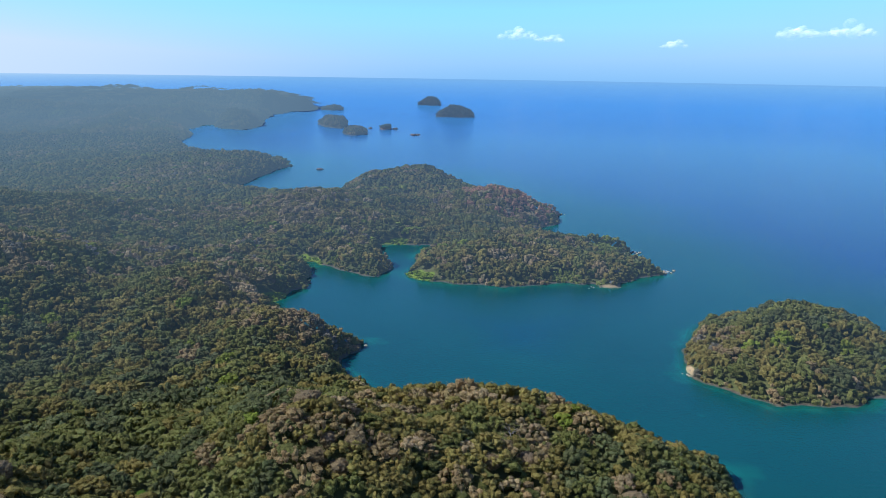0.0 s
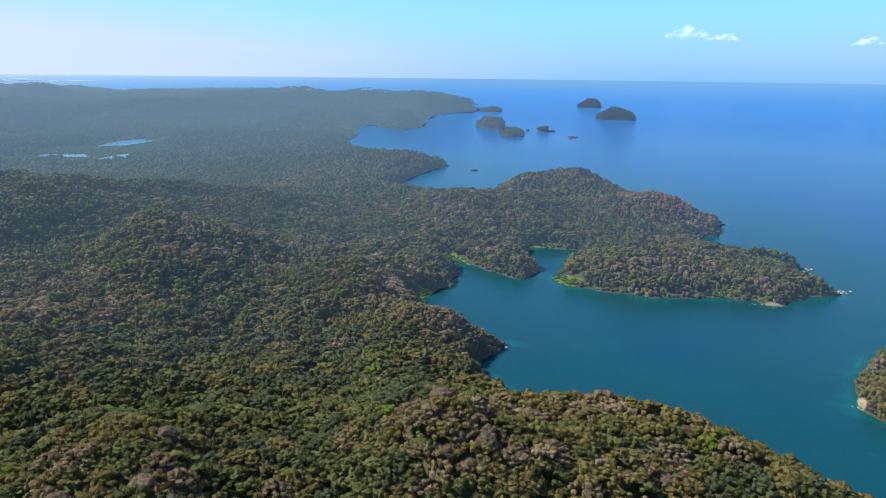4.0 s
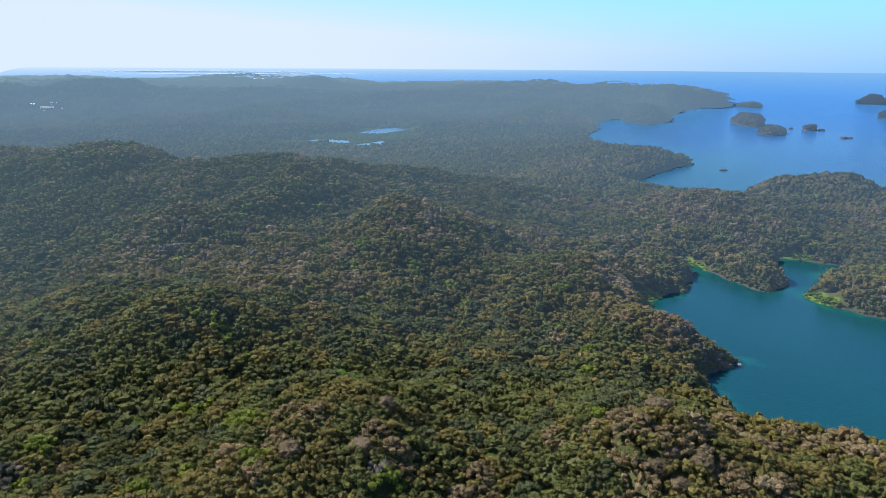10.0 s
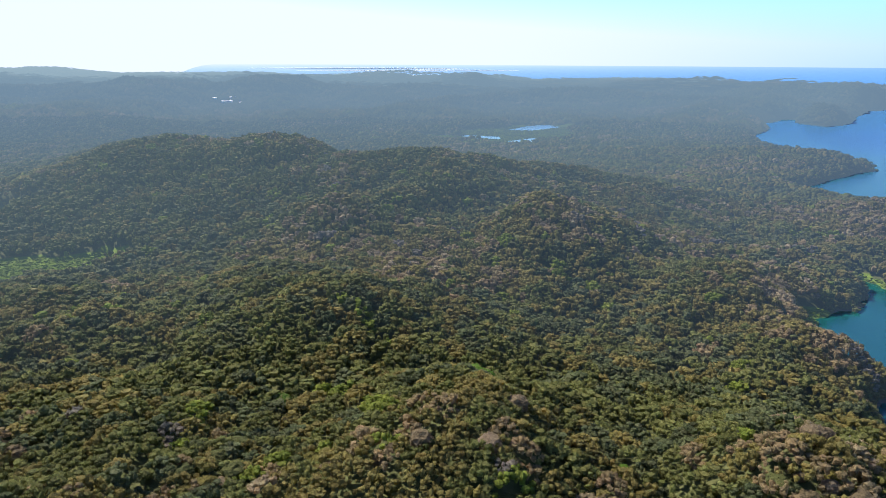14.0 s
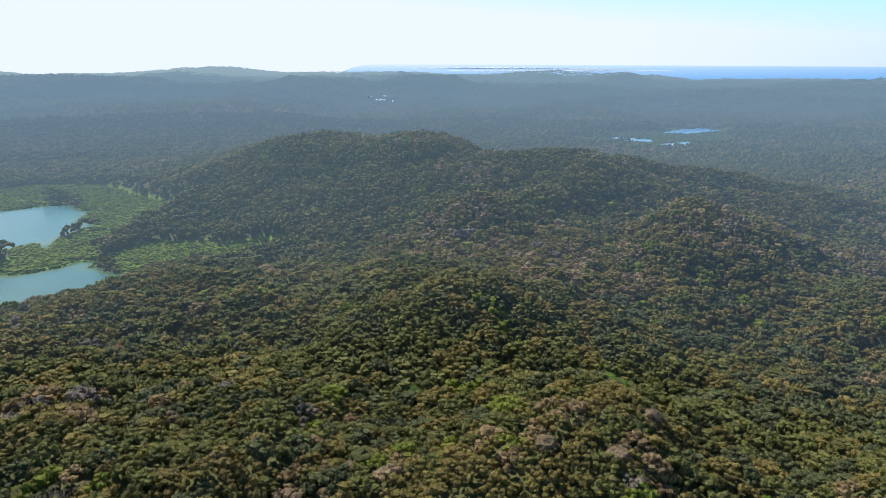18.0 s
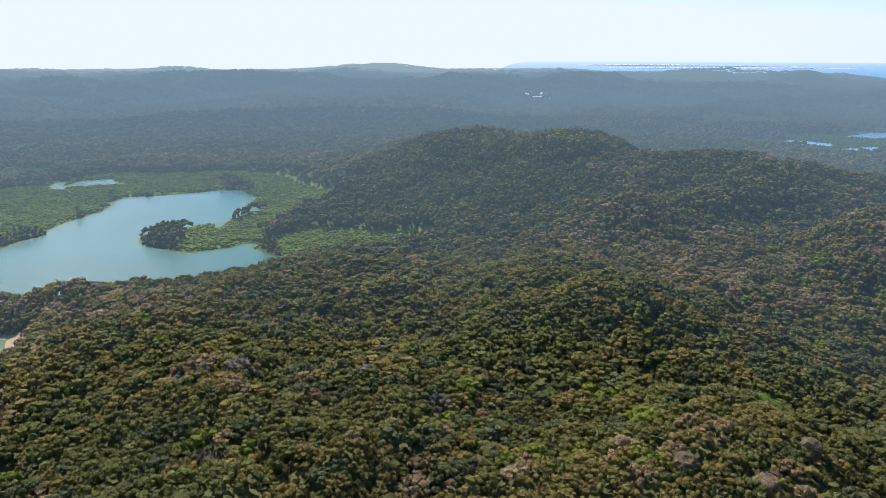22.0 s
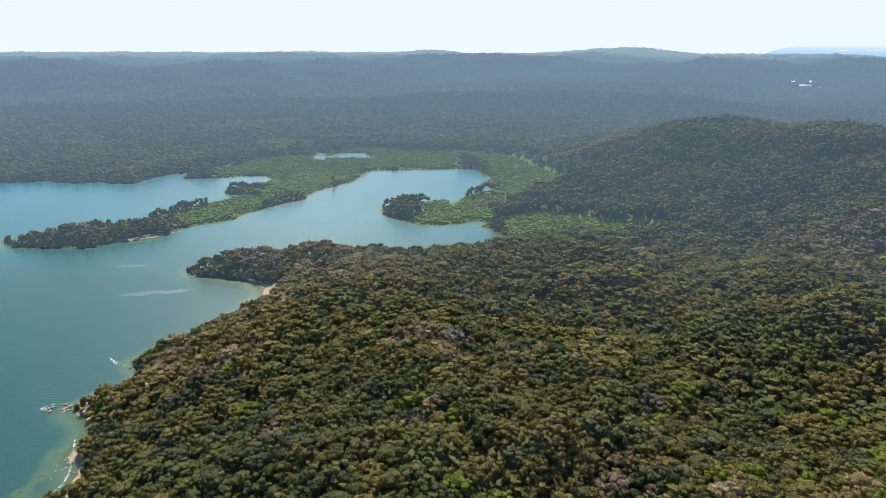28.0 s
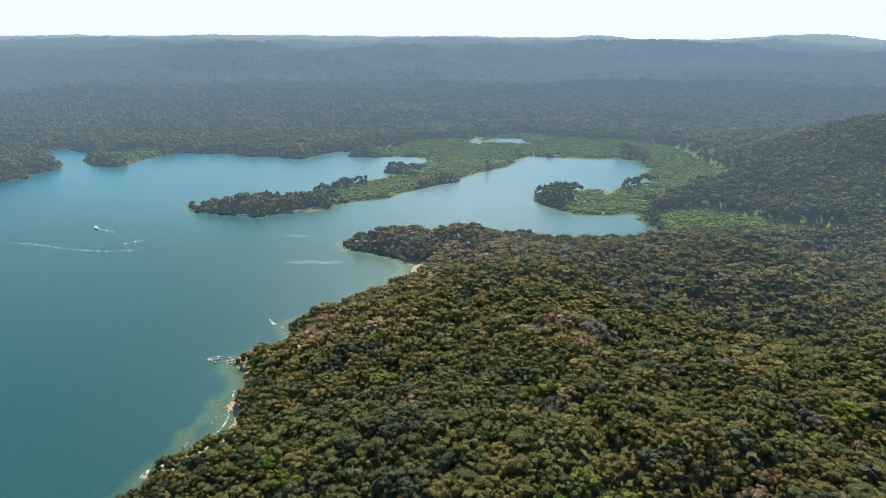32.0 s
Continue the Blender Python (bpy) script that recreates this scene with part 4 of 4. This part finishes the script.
for _i in _pick:
    v, p = _dry[_i] + TREE_RNG.normal(0, 0.08), TREE_RNG.uniform()
    if v > 0.68:
        kind = "dry" if p < 0.5 else "bare" if p < 0.6 else "olive"
    elif v > 0.56:
        kind = "dry" if p < 0.2 else "olive" if p < 0.66 else "green"
    else:
        kind = "olive" if p < 0.38 else "green" if p < 0.97 else "fresh"
    GROWN.append((tree_x[_i], tree_y[_i], float(np.clip(TREE_RNG.lognormal(-0.2, 0.25), 0.6, 1.4))))
    plant(kind, *GROWN[-1], 5)
near_x, near_y = planted(185, 340, 2.55, 1)
for _x, _y, _s in GROWN:
    keep = np.hypot(near_x - _x, near_y - _y) > 3.4 * _s
    near_x, near_y = near_x[keep], near_y[keep]

# ---------------------------------------------------------------- clouds, a bright backdrop far over the sea
def make_cloud_material():
    m, t, b = material("cloud")
    b.inputs["Base Color"].default_value = (0.85, 0.85, 0.86, 1)
    b.inputs["Roughness"].default_value = 1.0
    b.inputs["Specular IOR Level"].default_value = 0.0
    # emission stands in for sunlight scattered through the cloud
    b.inputs["Emission Color"].default_value = (0.52, 0.49, 0.48, 1)
    b.inputs["Emission Strength"].default_value = 0.55
    clear = t.nodes.new("ShaderNodeBsdfTransparent")
    mx = t.nodes.new("ShaderNodeMixShader")
    t.links.new(ramp(t, grain(t, 0.02, 3), [(0.35, (0.02, 0.02, 0.02)), (0.65, (0.15, 0.15, 0.15))]), mx.inputs[0])
    t.links.new(clear.outputs[0], mx.inputs[1])
    t.links.new(b.outputs[0], mx.inputs[2])
    t.links.new(mx.outputs[0], t.nodes["Material Output"].inputs[0])
    return m


M_CLOUD = make_cloud_material()


def build_cloud(heading, height, wide, tall, seed):
    """A small fair-weather cloud of soft overlapping billows."""
    rng = np.random.default_rng(seed)
    h, e = radians(heading), radians(height)
    at = Vector((-math.sin(h) * 4500, math.cos(h) * 4500, EYE_Z + 4500 * math.tan(e)))
    vs, fs, n = [], [], 0
    v, f = BALL2
    front = f[(v[f].mean(1)[:, 1] < 0.15)]
    for k in range(16):
        u = (k + rng.uniform(0, 1)) / 16 * 2 - 1
        crest = (1 - u * u) * (0.5 + 0.5 * math.sin(u * 5 + seed) ** 2)
        r = wide * rng.uniform(0.22, 0.36) * (1 - 0.45 * abs(u))
        c = np.array((u * wide, rng.normal(0, 0.2) * wide, tall * crest * rng.uniform(0.0, 0.7)))
        vs.append(v * (1 + rng.normal(0, 0.05, (len(v), 1))) * np.array((r, r, min(r, tall) * rng.uniform(0.6, 0.95))) + c)
        fs.append(front + n)
        n += len(v)
    me = solid("cloud", np.concatenate(vs), [np.concatenate(fs)], True)
    me.materials.append(M_CLOUD)
    ob = new("cloud", me)
    ob.matrix_basis = Matrix.Translation(at) @ Matrix.Rotation(h, 4, "Z")
    return tagged(ob, "small soft white cloud low over the sea", "cloud", "clouds over the sea")


for _h, _e, _w, _t, _s in ((-5.6, 2.75, 115, 75, 1), (-8.0, 2.55, 85, 60, 2), (-17.2, 2.15, 75, 60, 3), (-25.4, 2.95, 110, 50, 4), (-28.5, 3.0, 125, 80, 5)):
    build_cloud(_h, _e, _w, _t, _s)

# ---------------------------------------------------------------- rocks on the shore


def boulder_mesh(rng, name, mat):
    v, f = BALL2
    w = v.copy()
    for k in range(7):                       # split faces, as broken rock has
        n = rng.normal(0, 1, 3)
        n /= np.linalg.norm(n)
        cut = rng.uniform(0.55, 0.85)
        d = w @ n
        w = w - np.outer(np.maximum(d - cut, 0), n)
    w = w * (1 + rng.normal(0, 0.03, (len(w), 1)))
    me = solid(name, w, [f])
    me.materials.append(mat)
    return me


ROCK_RNG = np.random.default_rng(17)
BOULDERS = [boulder_mesh(ROCK_RNG, "boulder", M_ROCK) for _ in range(6)]
REDS = [boulder_mesh(ROCK_RNG, "boulder", M_REDROCK) for _ in range(3)]


def boulder(x, y, size, mat=BOULDERS, label="sun-bleached tan boulder at the water's edge", scale=1.0):
    s = size * ROCK_RNG.uniform(0.7, 1.3, 3) * np.array((1.2, 0.9, 0.5))
    ob = new("boulder", mat[int(ROCK_RNG.integers(0, len(mat)))])
    X, Y, Z, k = [float(q[0]) for q in drawn(np.array([float(x)]), np.array([float(y)]), np.array([max(ground_at(x, y), -0.2)]))]
    ob.matrix_basis = Matrix.LocRotScale((X, Y, Z + s[2] * 0.25 * k), Euler((0, 0, ROCK_RNG.uniform(0, 6.3))), Vector(s * k))
    return tagged(ob, label, "rock", "boulders along the shore")


for _x, _y, _n, _spread, _size in ((-350, -178, 12, 2.4, 1.2), (-351, -170, 14, 2.6, 1.2), (-352, -163, 12, 2.4, 1.3), (-262, -146, 8, 3, 1.0), (-240, -149, 14, 4, 1.6), (-246, -144, 12, 4, 1.3), (-403, -153, 12, 4.5, 1.4), (-298, -143, 10, 4, 1.0),
                                   (-287, -138, 8, 5, 0.8), (-516, -101, 8, 4, 1.0), (-577, -165, 8, 5, 1.3), (175, 459, 8, 5, 1.1), (232, 720, 12, 5, 1.8), (222, 804, 10, 5, 1.6),
                                   (-62, 505, 6, 6, 1.2), (158, 660, 8, 7, 1.2), (175, 1030, 8, 6, 1.8)):
    for _k in range(_n):
        boulder(_x + ROCK_RNG.normal(0, _spread), _y + ROCK_RNG.normal(0, _spread * 0.7), _size * ROCK_RNG.uniform(0.5, 1.2))
for _k in range(7):
    boulder(-262 + ROCK_RNG.normal(0, 2), 1485 + ROCK_RNG.normal(0, 2), 5.0, REDS, "dark rock standing alone in the bay")
for _k in range(9):
    boulder(-103 + ROCK_RNG.normal(0, 6), 2372 + ROCK_RNG.normal(0, 8), 8, REDS, "reddish rock in the open sea with white surf round it")

def paint_haze(m, amount):
    """Paint distance haze on a far-off thing: a fixed share of blue emission."""
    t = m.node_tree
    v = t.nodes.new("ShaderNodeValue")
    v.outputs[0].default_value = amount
    haze_glow(t, t.nodes["Principled BSDF"].outputs[0], v.outputs[0])
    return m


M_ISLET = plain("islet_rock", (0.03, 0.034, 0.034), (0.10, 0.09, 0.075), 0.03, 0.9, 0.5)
# both rocks get painted distance haze, a fixed blue emission
paint_haze(M_ISLET, 0.75)
paint_haze(M_REDROCK, 0.5)


def build_islet(cx, cy, along, across, turn, high, seed, mat, label, wooded=True):
    """A steep rocky islet, its rounded top under trees."""
    rng = np.random.default_rng(seed)
    n, steps = 40, (0.0, 0.25, 0.45, 0.62, 0.76, 0.87, 0.95, 1.0, 1.03)
    ca, sa = math.cos(radians(turn)), math.sin(radians(turn))

    def place(r, ang):
        edge = 1 + 0.10 * np.sin(ang * 3 + seed) + 0.06 * np.sin(ang * 5 + 2 * seed) + 0.03 * np.sin(ang * 11)
        u, w = along * r * edge * np.cos(ang), across * r * edge * np.sin(ang)
        x, y = cx + u * ca - w * sa, cy + u * sa + w * ca
        z = high * np.clip(1 - r ** 2.0, 0, 1) ** 0.72 * (0.86 + 0.42 * (rough(x, y, along * 0.7, seed, 3) - 0.5) + 0.16 * u / along)
        return x, y, np.where(r > 1.01, -3.0, z)

    ang = np.tile(np.arange(n) * 2 * math.pi / n, len(steps))
    x, y, z = place(np.repeat(steps, n), ang)
    X, Y, Z, k = drawn(x, y, z)
    home = drawn(np.array([float(cx)]), np.array([float(cy)]), np.zeros(1))
    home = np.array([float(home[i][0]) for i in range(3)])
    co = np.stack([X, Y, Z], 1) - home
    i, j = np.meshgrid(np.arange(len(steps) - 1), np.arange(n), indexing="ij")
    i, j = i.reshape(-1), j.reshape(-1)
    q = np.stack([i * n + j, (i + 1) * n + j, (i + 1) * n + (j + 1) % n, i * n + (j + 1) % n], 1)
    ob = thing("islet", label, "islet", "islets off the cape", Matrix.Translation(home))
    me = solid("rock", co, [q], True)
    me.materials.append(mat)
    rock = new("rock", me)
    rock.parent = ob
    if wooded:
        count = int(along * across / 8)
        x, y, z = place(np.sqrt(rng.uniform(0, 0.92, count)), rng.uniform(0, 2 * math.pi, count))
        woods = forest("canopy", "dark green woods covering the islet", x, y, SMALL, 4.4, seed + 300, flatten=0.7, soft=True, stuff=M_FAR, heights=z - 2)
        del woods["category"]
        woods.parent = ob
        woods.matrix_parent_inverse = Matrix.Translation(-Vector(home))
    return ob


GREEN_ISLET = "steep rocky islet covered in dark green woods"
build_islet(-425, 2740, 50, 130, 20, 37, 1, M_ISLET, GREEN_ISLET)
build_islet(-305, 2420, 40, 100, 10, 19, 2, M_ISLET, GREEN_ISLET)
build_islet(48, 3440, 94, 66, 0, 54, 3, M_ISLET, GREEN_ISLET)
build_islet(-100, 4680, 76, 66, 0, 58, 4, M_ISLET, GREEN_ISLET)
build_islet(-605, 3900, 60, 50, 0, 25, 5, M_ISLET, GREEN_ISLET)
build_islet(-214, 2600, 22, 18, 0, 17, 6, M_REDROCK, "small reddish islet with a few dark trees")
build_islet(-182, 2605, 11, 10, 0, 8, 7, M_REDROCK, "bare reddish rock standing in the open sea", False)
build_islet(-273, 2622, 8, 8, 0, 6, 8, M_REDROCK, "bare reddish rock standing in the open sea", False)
# distance haze put into the pale base colour of the low islands
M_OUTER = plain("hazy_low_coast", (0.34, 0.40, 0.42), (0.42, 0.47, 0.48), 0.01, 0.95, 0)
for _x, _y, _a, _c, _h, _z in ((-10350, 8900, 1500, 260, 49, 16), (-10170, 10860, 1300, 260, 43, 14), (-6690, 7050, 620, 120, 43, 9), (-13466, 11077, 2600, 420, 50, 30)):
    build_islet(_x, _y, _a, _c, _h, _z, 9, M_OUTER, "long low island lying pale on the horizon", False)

# ---------------------------------------------------------------- surf, wakes, streaks and painted glitter on the water


def make_foam(name, most):
    m, t, b = material(name)
    b.inputs["Base Color"].default_value = (0.75, 0.78, 0.78, 1)
    b.inputs["Roughness"].default_value = 0.7
    clear = t.nodes.new("ShaderNodeBsdfTransparent")
    mx = t.nodes.new("ShaderNodeMixShader")
    t.links.new(ramp(t, grain(t, 0.5, 5, 0.7), [(0.42, (0, 0, 0)), (0.62, (most, most, most))]), mx.inputs[0])
    t.links.new(clear.outputs[0], mx.inputs[1])
    t.links.new(b.outputs[0], mx.inputs[2])
    t.links.new(mx.outputs[0], t.nodes["Material Output"].inputs[0])
    return m


M_FOAM, M_STREAK = make_foam("foam", 0.5), make_foam("streak_and_glitter", 0.15)


def ribbon(name, label, points, width, category):
    """A pale strip (foam, streak, painted glitter) lying on the water, uneven in width."""
    rng = np.random.default_rng(len(points) * 7 + int(abs(points[0][0])))
    p = np.array(points, float)
    t = np.linspace(0, len(p) - 1, len(p) * 5)
    line = np.stack([np.interp(t, np.arange(len(p)), p[:, i]) for i in (0, 1)], 1)
    d = np.gradient(line, axis=0)
    n = np.stack([-d[:, 1], d[:, 0]], 1) / np.maximum(np.hypot(*d.T), 1e-6)[:, None]
    taper = np.sin(np.linspace(0.1, math.pi - 0.1, len(line))) ** 0.5
    w = width * taper * rng.uniform(0.45, 1.2, len(line))
    line = line + n * rng.normal(0, width * 0.25, (len(line), 1))
    a, b = line + n * w[:, None], line - n * w[:, None]
    z = 0.06 + 0.0008 * np.hypot(*line.T)[:, None]
    co = np.concatenate([np.concatenate([a, z], 1), np.concatenate([b, z], 1)])
    co = np.stack(drawn(co[:, 0], co[:, 1], co[:, 2])[:3], 1)
    k = np.arange(len(line) - 1)
    me = solid(name, co, [np.stack([k, k + 1, k + 1 + len(line), k + len(line)], 1)[:, ::-1]])
    me.materials.append(M_STREAK if category == "streak" else M_FOAM)
    return tagged(new(name, me), label, category, kind="stuff")


for _pts, _w in (([(-669, -330), (-668, -304), (-676, -284)], 2.0), ([(-694, -250), (-712, -234), (-727, -223)], 1.6), ([(-575, -150), (-572, -132), (-566, -118)], 1.2),
                 ([(-516, -106), (-512, -101), (-510, -96)], 1.6), ([(-404, -160), (-409, -166), (-414, -170)], 1.2), ([(-318, -149), (-310, -146), (-302, -143), (-296, -141), (-287, -138), (-279, -137), (-270, -140)], 0.6),
                 ([(-236, -154), (-241, -152), (-248, -149)], 1.6), ([(-348, -182), (-352, -180), (-356, -175)], 1.2), ([(234, 716), (238, 722), (236, 730)], 1.8),
                 ([(222, 800), (225, 806), (220, 812)], 1.5), ([(-593, -177), (-597, -174), (-599, -168)], 1.3)):
    ribbon("surf", "thin white surf along the rocky shore", _pts, _w, "surf")
for _pts, _w in (([(-533, -482), (-533, -449), (-527, -416), (-526, -382), (-532, -358), (-541, -338)], 0.8), ([(-548, -374), (-557, -366), (-567, -359)], 0.7),
                 ([(-590, -428), (-586, -412), (-582, -400)], 0.9)):
    ribbon("wake", "thin curved boat wake on calm water", _pts, _w, "wake")
for _pts, _w in (([(-174, 2536), (-150, 2490), (-120, 2448)], 7.0), ([(-90, 2370), (-76, 2300), (-30, 2228)], 5.0), ([(-587, 2505), (-540, 2480), (-497, 2447)], 8.0),
                 ([(614, 3688), (740, 3900), (886, 4160)], 7.0), ([(101, 2019), (125, 2005), (147, 1995)], 5.0), ([(-229, 1261), (-224, 1215), (-217, 1170)], 6.0), ([(-30, 3480), (-70, 3520), (-110, 3540)], 9.0)):
    ribbon("water_streak", "pale wind streak on the open sea", _pts, _w, "streak")
# glitter of light imitated by pale strips laid on the water
for _pts, _w in (([(-605, -242), (-607, -212)], 4.0), ([(-529, -208), (-536, -180), (-540, -155)], 4.5)):
    ribbon("water_streak", "glitter of light painted as a pale strip on calm water", _pts, _w, "streak")

# ---------------------------------------------------------------- boats, houses and jetty


def build_boat(x, y, turn, s=1.0):
    ob = thing("motor_boat", "small white motor boat crossing the bay", "boat", at=Matrix.LocRotScale((x, y, 0), Euler((0, 0, radians(turn))), Vector((s, s, s))))
    bm = bmesh.new()
    rows = []
    for i, (px, w, keel) in enumerate(((-3.2, 1.05, -0.25), (-1.5, 1.15, -0.3), (0.5, 1.15, -0.32), (2.2, 0.8, -0.22), (3.6, 0.05, 0.25))):
        rows.append([bm.verts.new(q) for q in ((px, -w, 0.75 + 0.06 * i), (px, -w * 0.75, 0.1), (px, 0, keel), (px, w * 0.75, 0.1), (px, w, 0.75 + 0.06 * i))])
    for a, b in zip(rows, rows[1:]):
        for k in range(4):
            bm.faces.new((a[k], b[k], b[k + 1], a[k + 1]))
        bm.faces.new((a[4], b[4], b[0], a[0]))
    bm.faces.new(rows[0])
    part("hull", bm, M_WHITE, ob)
    part("stripe", block(bmesh.new(), (4.6, 2.34, 0.10), (-0.7, 0, 0.66)), M_BLUE, ob, "blue stripe round the hull")
    part("console", block(bmesh.new(), (0.9, 0.9, 0.9), (0.1, 0, 1.2), 0.08), M_WHITE, ob)
    part("canopy", block(bmesh.new(), (2.2, 1.9, 0.08), (-0.2, 0, 2.3), 0.03), M_WHITE, ob)
    for px, py in ((-1.2, -0.85), (-1.2, 0.85), (0.8, -0.85), (0.8, 0.85)):
        part("canopy_post", tube(bmesh.new(), [(px, py, 0.8), (px, py, 2.28)], [0.03, 0.03], 6), M_WHITE, ob)
    part("outboard_motor", block(bmesh.new(), (0.5, 0.4, 0.9), (-3.4, 0, 0.75), 0.1), M_MOTOR, ob, "black outboard motor")
    return ob


build_boat(-592, -428, 70)


def build_house(x, y, turn, size, label, wall_mat=M_WHITE, group="", roof_mat=M_ROOF):
    """A small gabled house: walls, roof, door and windows."""
    w, d, h = size
    X, Y, Z, k = [float(q[0]) for q in drawn(np.array([float(x)]), np.array([float(y)]), np.array([ground_at(x, y)]))]
    ob = thing("house", label, "house", group, Matrix.LocRotScale((X, Y, Z), Euler((0, 0, radians(turn))), Vector((k, k, k))))
    bm = bmesh.new()
    block(bm, (w, d, h), (0, 0, h / 2))
    for sx in (-1, 1):                       # gables
        a, b, c = (bm.verts.new((sx * w / 2, q, r)) for q, r in ((-d / 2, h), (d / 2, h), (0, h + d * 0.3)))
        bm.faces.new((a, b, c) if sx > 0 else (b, a, c))
    part("wall", bm, wall_mat, ob)
    for sy in (-1, 1):
        bm = bmesh.new()
        e = [bm.verts.new((sx * (w / 2 + 0.4), q, r)) for sx in (-1, 1) for q, r in ((sy * (d / 2 + 0.5), h - 0.25), (0, h + d * 0.3 + 0.08))]
        bm.faces.new((e[0], e[2], e[3], e[1]) if sy < 0 else (e[1], e[3], e[2], e[0]))
        got = bmesh.ops.solidify(bm, geom=bm.faces[:], thickness=0.12)
        part("roof", bm, roof_mat, ob, "pale metal roof slope")
    part("door", block(bmesh.new(), (0.95, 0.08, 2.05), (0, -d / 2 - 0.03, 1.02)), M_PLANK, ob)
    for px in (-w * 0.3, w * 0.3):
        win = part("window", block(bmesh.new(), (1.1, 0.08, 1.0), (px, -d / 2 - 0.02, 1.5)), M_WHITE, ob)
        part("pane", block(bmesh.new(), (0.95, 0.06, 0.85), (px, -d / 2 - 0.05, 1.5)), M_DARK, win)
    return ob


build_house(166, 668, 15, (3.0, 2.6, 2.2), "small white gabled beach hut close to the shore")
M_FARM = plain("whitewash", (0.70, 0.70, 0.68), (0.82, 0.82, 0.80), 0.3, 0.6, 0.05)
for _x, _y, _t, _s in ((-2660, 1500, 62, (44, 14, 5)), (-2706, 1466, 58, (26, 12, 5)), (-2630, 1550, 64, (24, 12, 5)), (-2720, 1560, 60, (24, 12, 5)), (-2615, 1475, 61, (30, 12, 5))):
    build_house(_x, _y, _t, _s, "long pale farm building in a clearing of the far plain", M_FARM, "farm buildings", M_FARM)


def build_jetty(x, y, turn):
    ob = thing("jetty", "pale plank jetty standing in the small cove", "jetty", at=pose(x, y, 0, 0, 0, turn))
    for k in range(16):
        part("plank", block(bmesh.new(), (0.42, 2.0, 0.08), (k * 0.5, 0, 0.9)), M_ROOF, ob)
    for px in (0.2, 3.8, 7.4):
        for py in (-0.8, 0.8):
            part("post", tube(bmesh.new(), [(px, py, -2.5), (px, py, 0.86)], [0.12, 0.1], 6), M_PLANK, ob)
    return ob


build_jetty(184, 768, 20)

# ---------------------------------------------------------------- the woods
forest("forest", WOODS + " on the nearest ridge", near_x, near_y, LEAFY, 1.95, 101)
forest("forest", WOODS + " round the bay and cove", *planted(340, 640, 3.1, 2), LEAFY_MID, 2.4, 102)
forest("forest", WOODS + " over the middle hills", *planted(640, 1050, 3.8, 3), SPARSE, 2.9, 103)
forest("forest", WOODS + " below the drone", *planted(0, 185, 6.4, 8, (-100, 260)), SPARSE, 4.8, 108)
forest("forest", WOODS + " on the southern shore", *planted(185, 420, 7.0, 9, (135, 260)), SPARSE, 5.0, 109)
forest("forest", WOODS + " on the eastern shore", *planted(185, 420, 7.0, 10, (-100, -34)), SPARSE, 5.0, 110)
forest("forest", WOODS + " on the plain and capes", *planted(1050, 1500, 5.2, 4), SMALL, 3.8, 104, flatten=0.6, soft=True, stuff=M_FAR)
forest("forest", WOODS + " on the far plain", *planted(1500, 2200, 7.6, 7), SMALL, 5.0, 107, flatten=0.6, soft=True, stuff=M_FAR, cell=14)
forest("forest", "hazy distant woods covering the far plain", *planted(2200, 3800, 17, 5), TINY, 11.5, 105, flatten=0.6, soft=True, stuff=M_FAR, cell=36)
forest("forest", "dim woods on the farthest hills", *planted(3800, 9500, 50, 6), TINY, 32, 106, flatten=0.15, soft=True, stuff=M_FAR, cell=100)
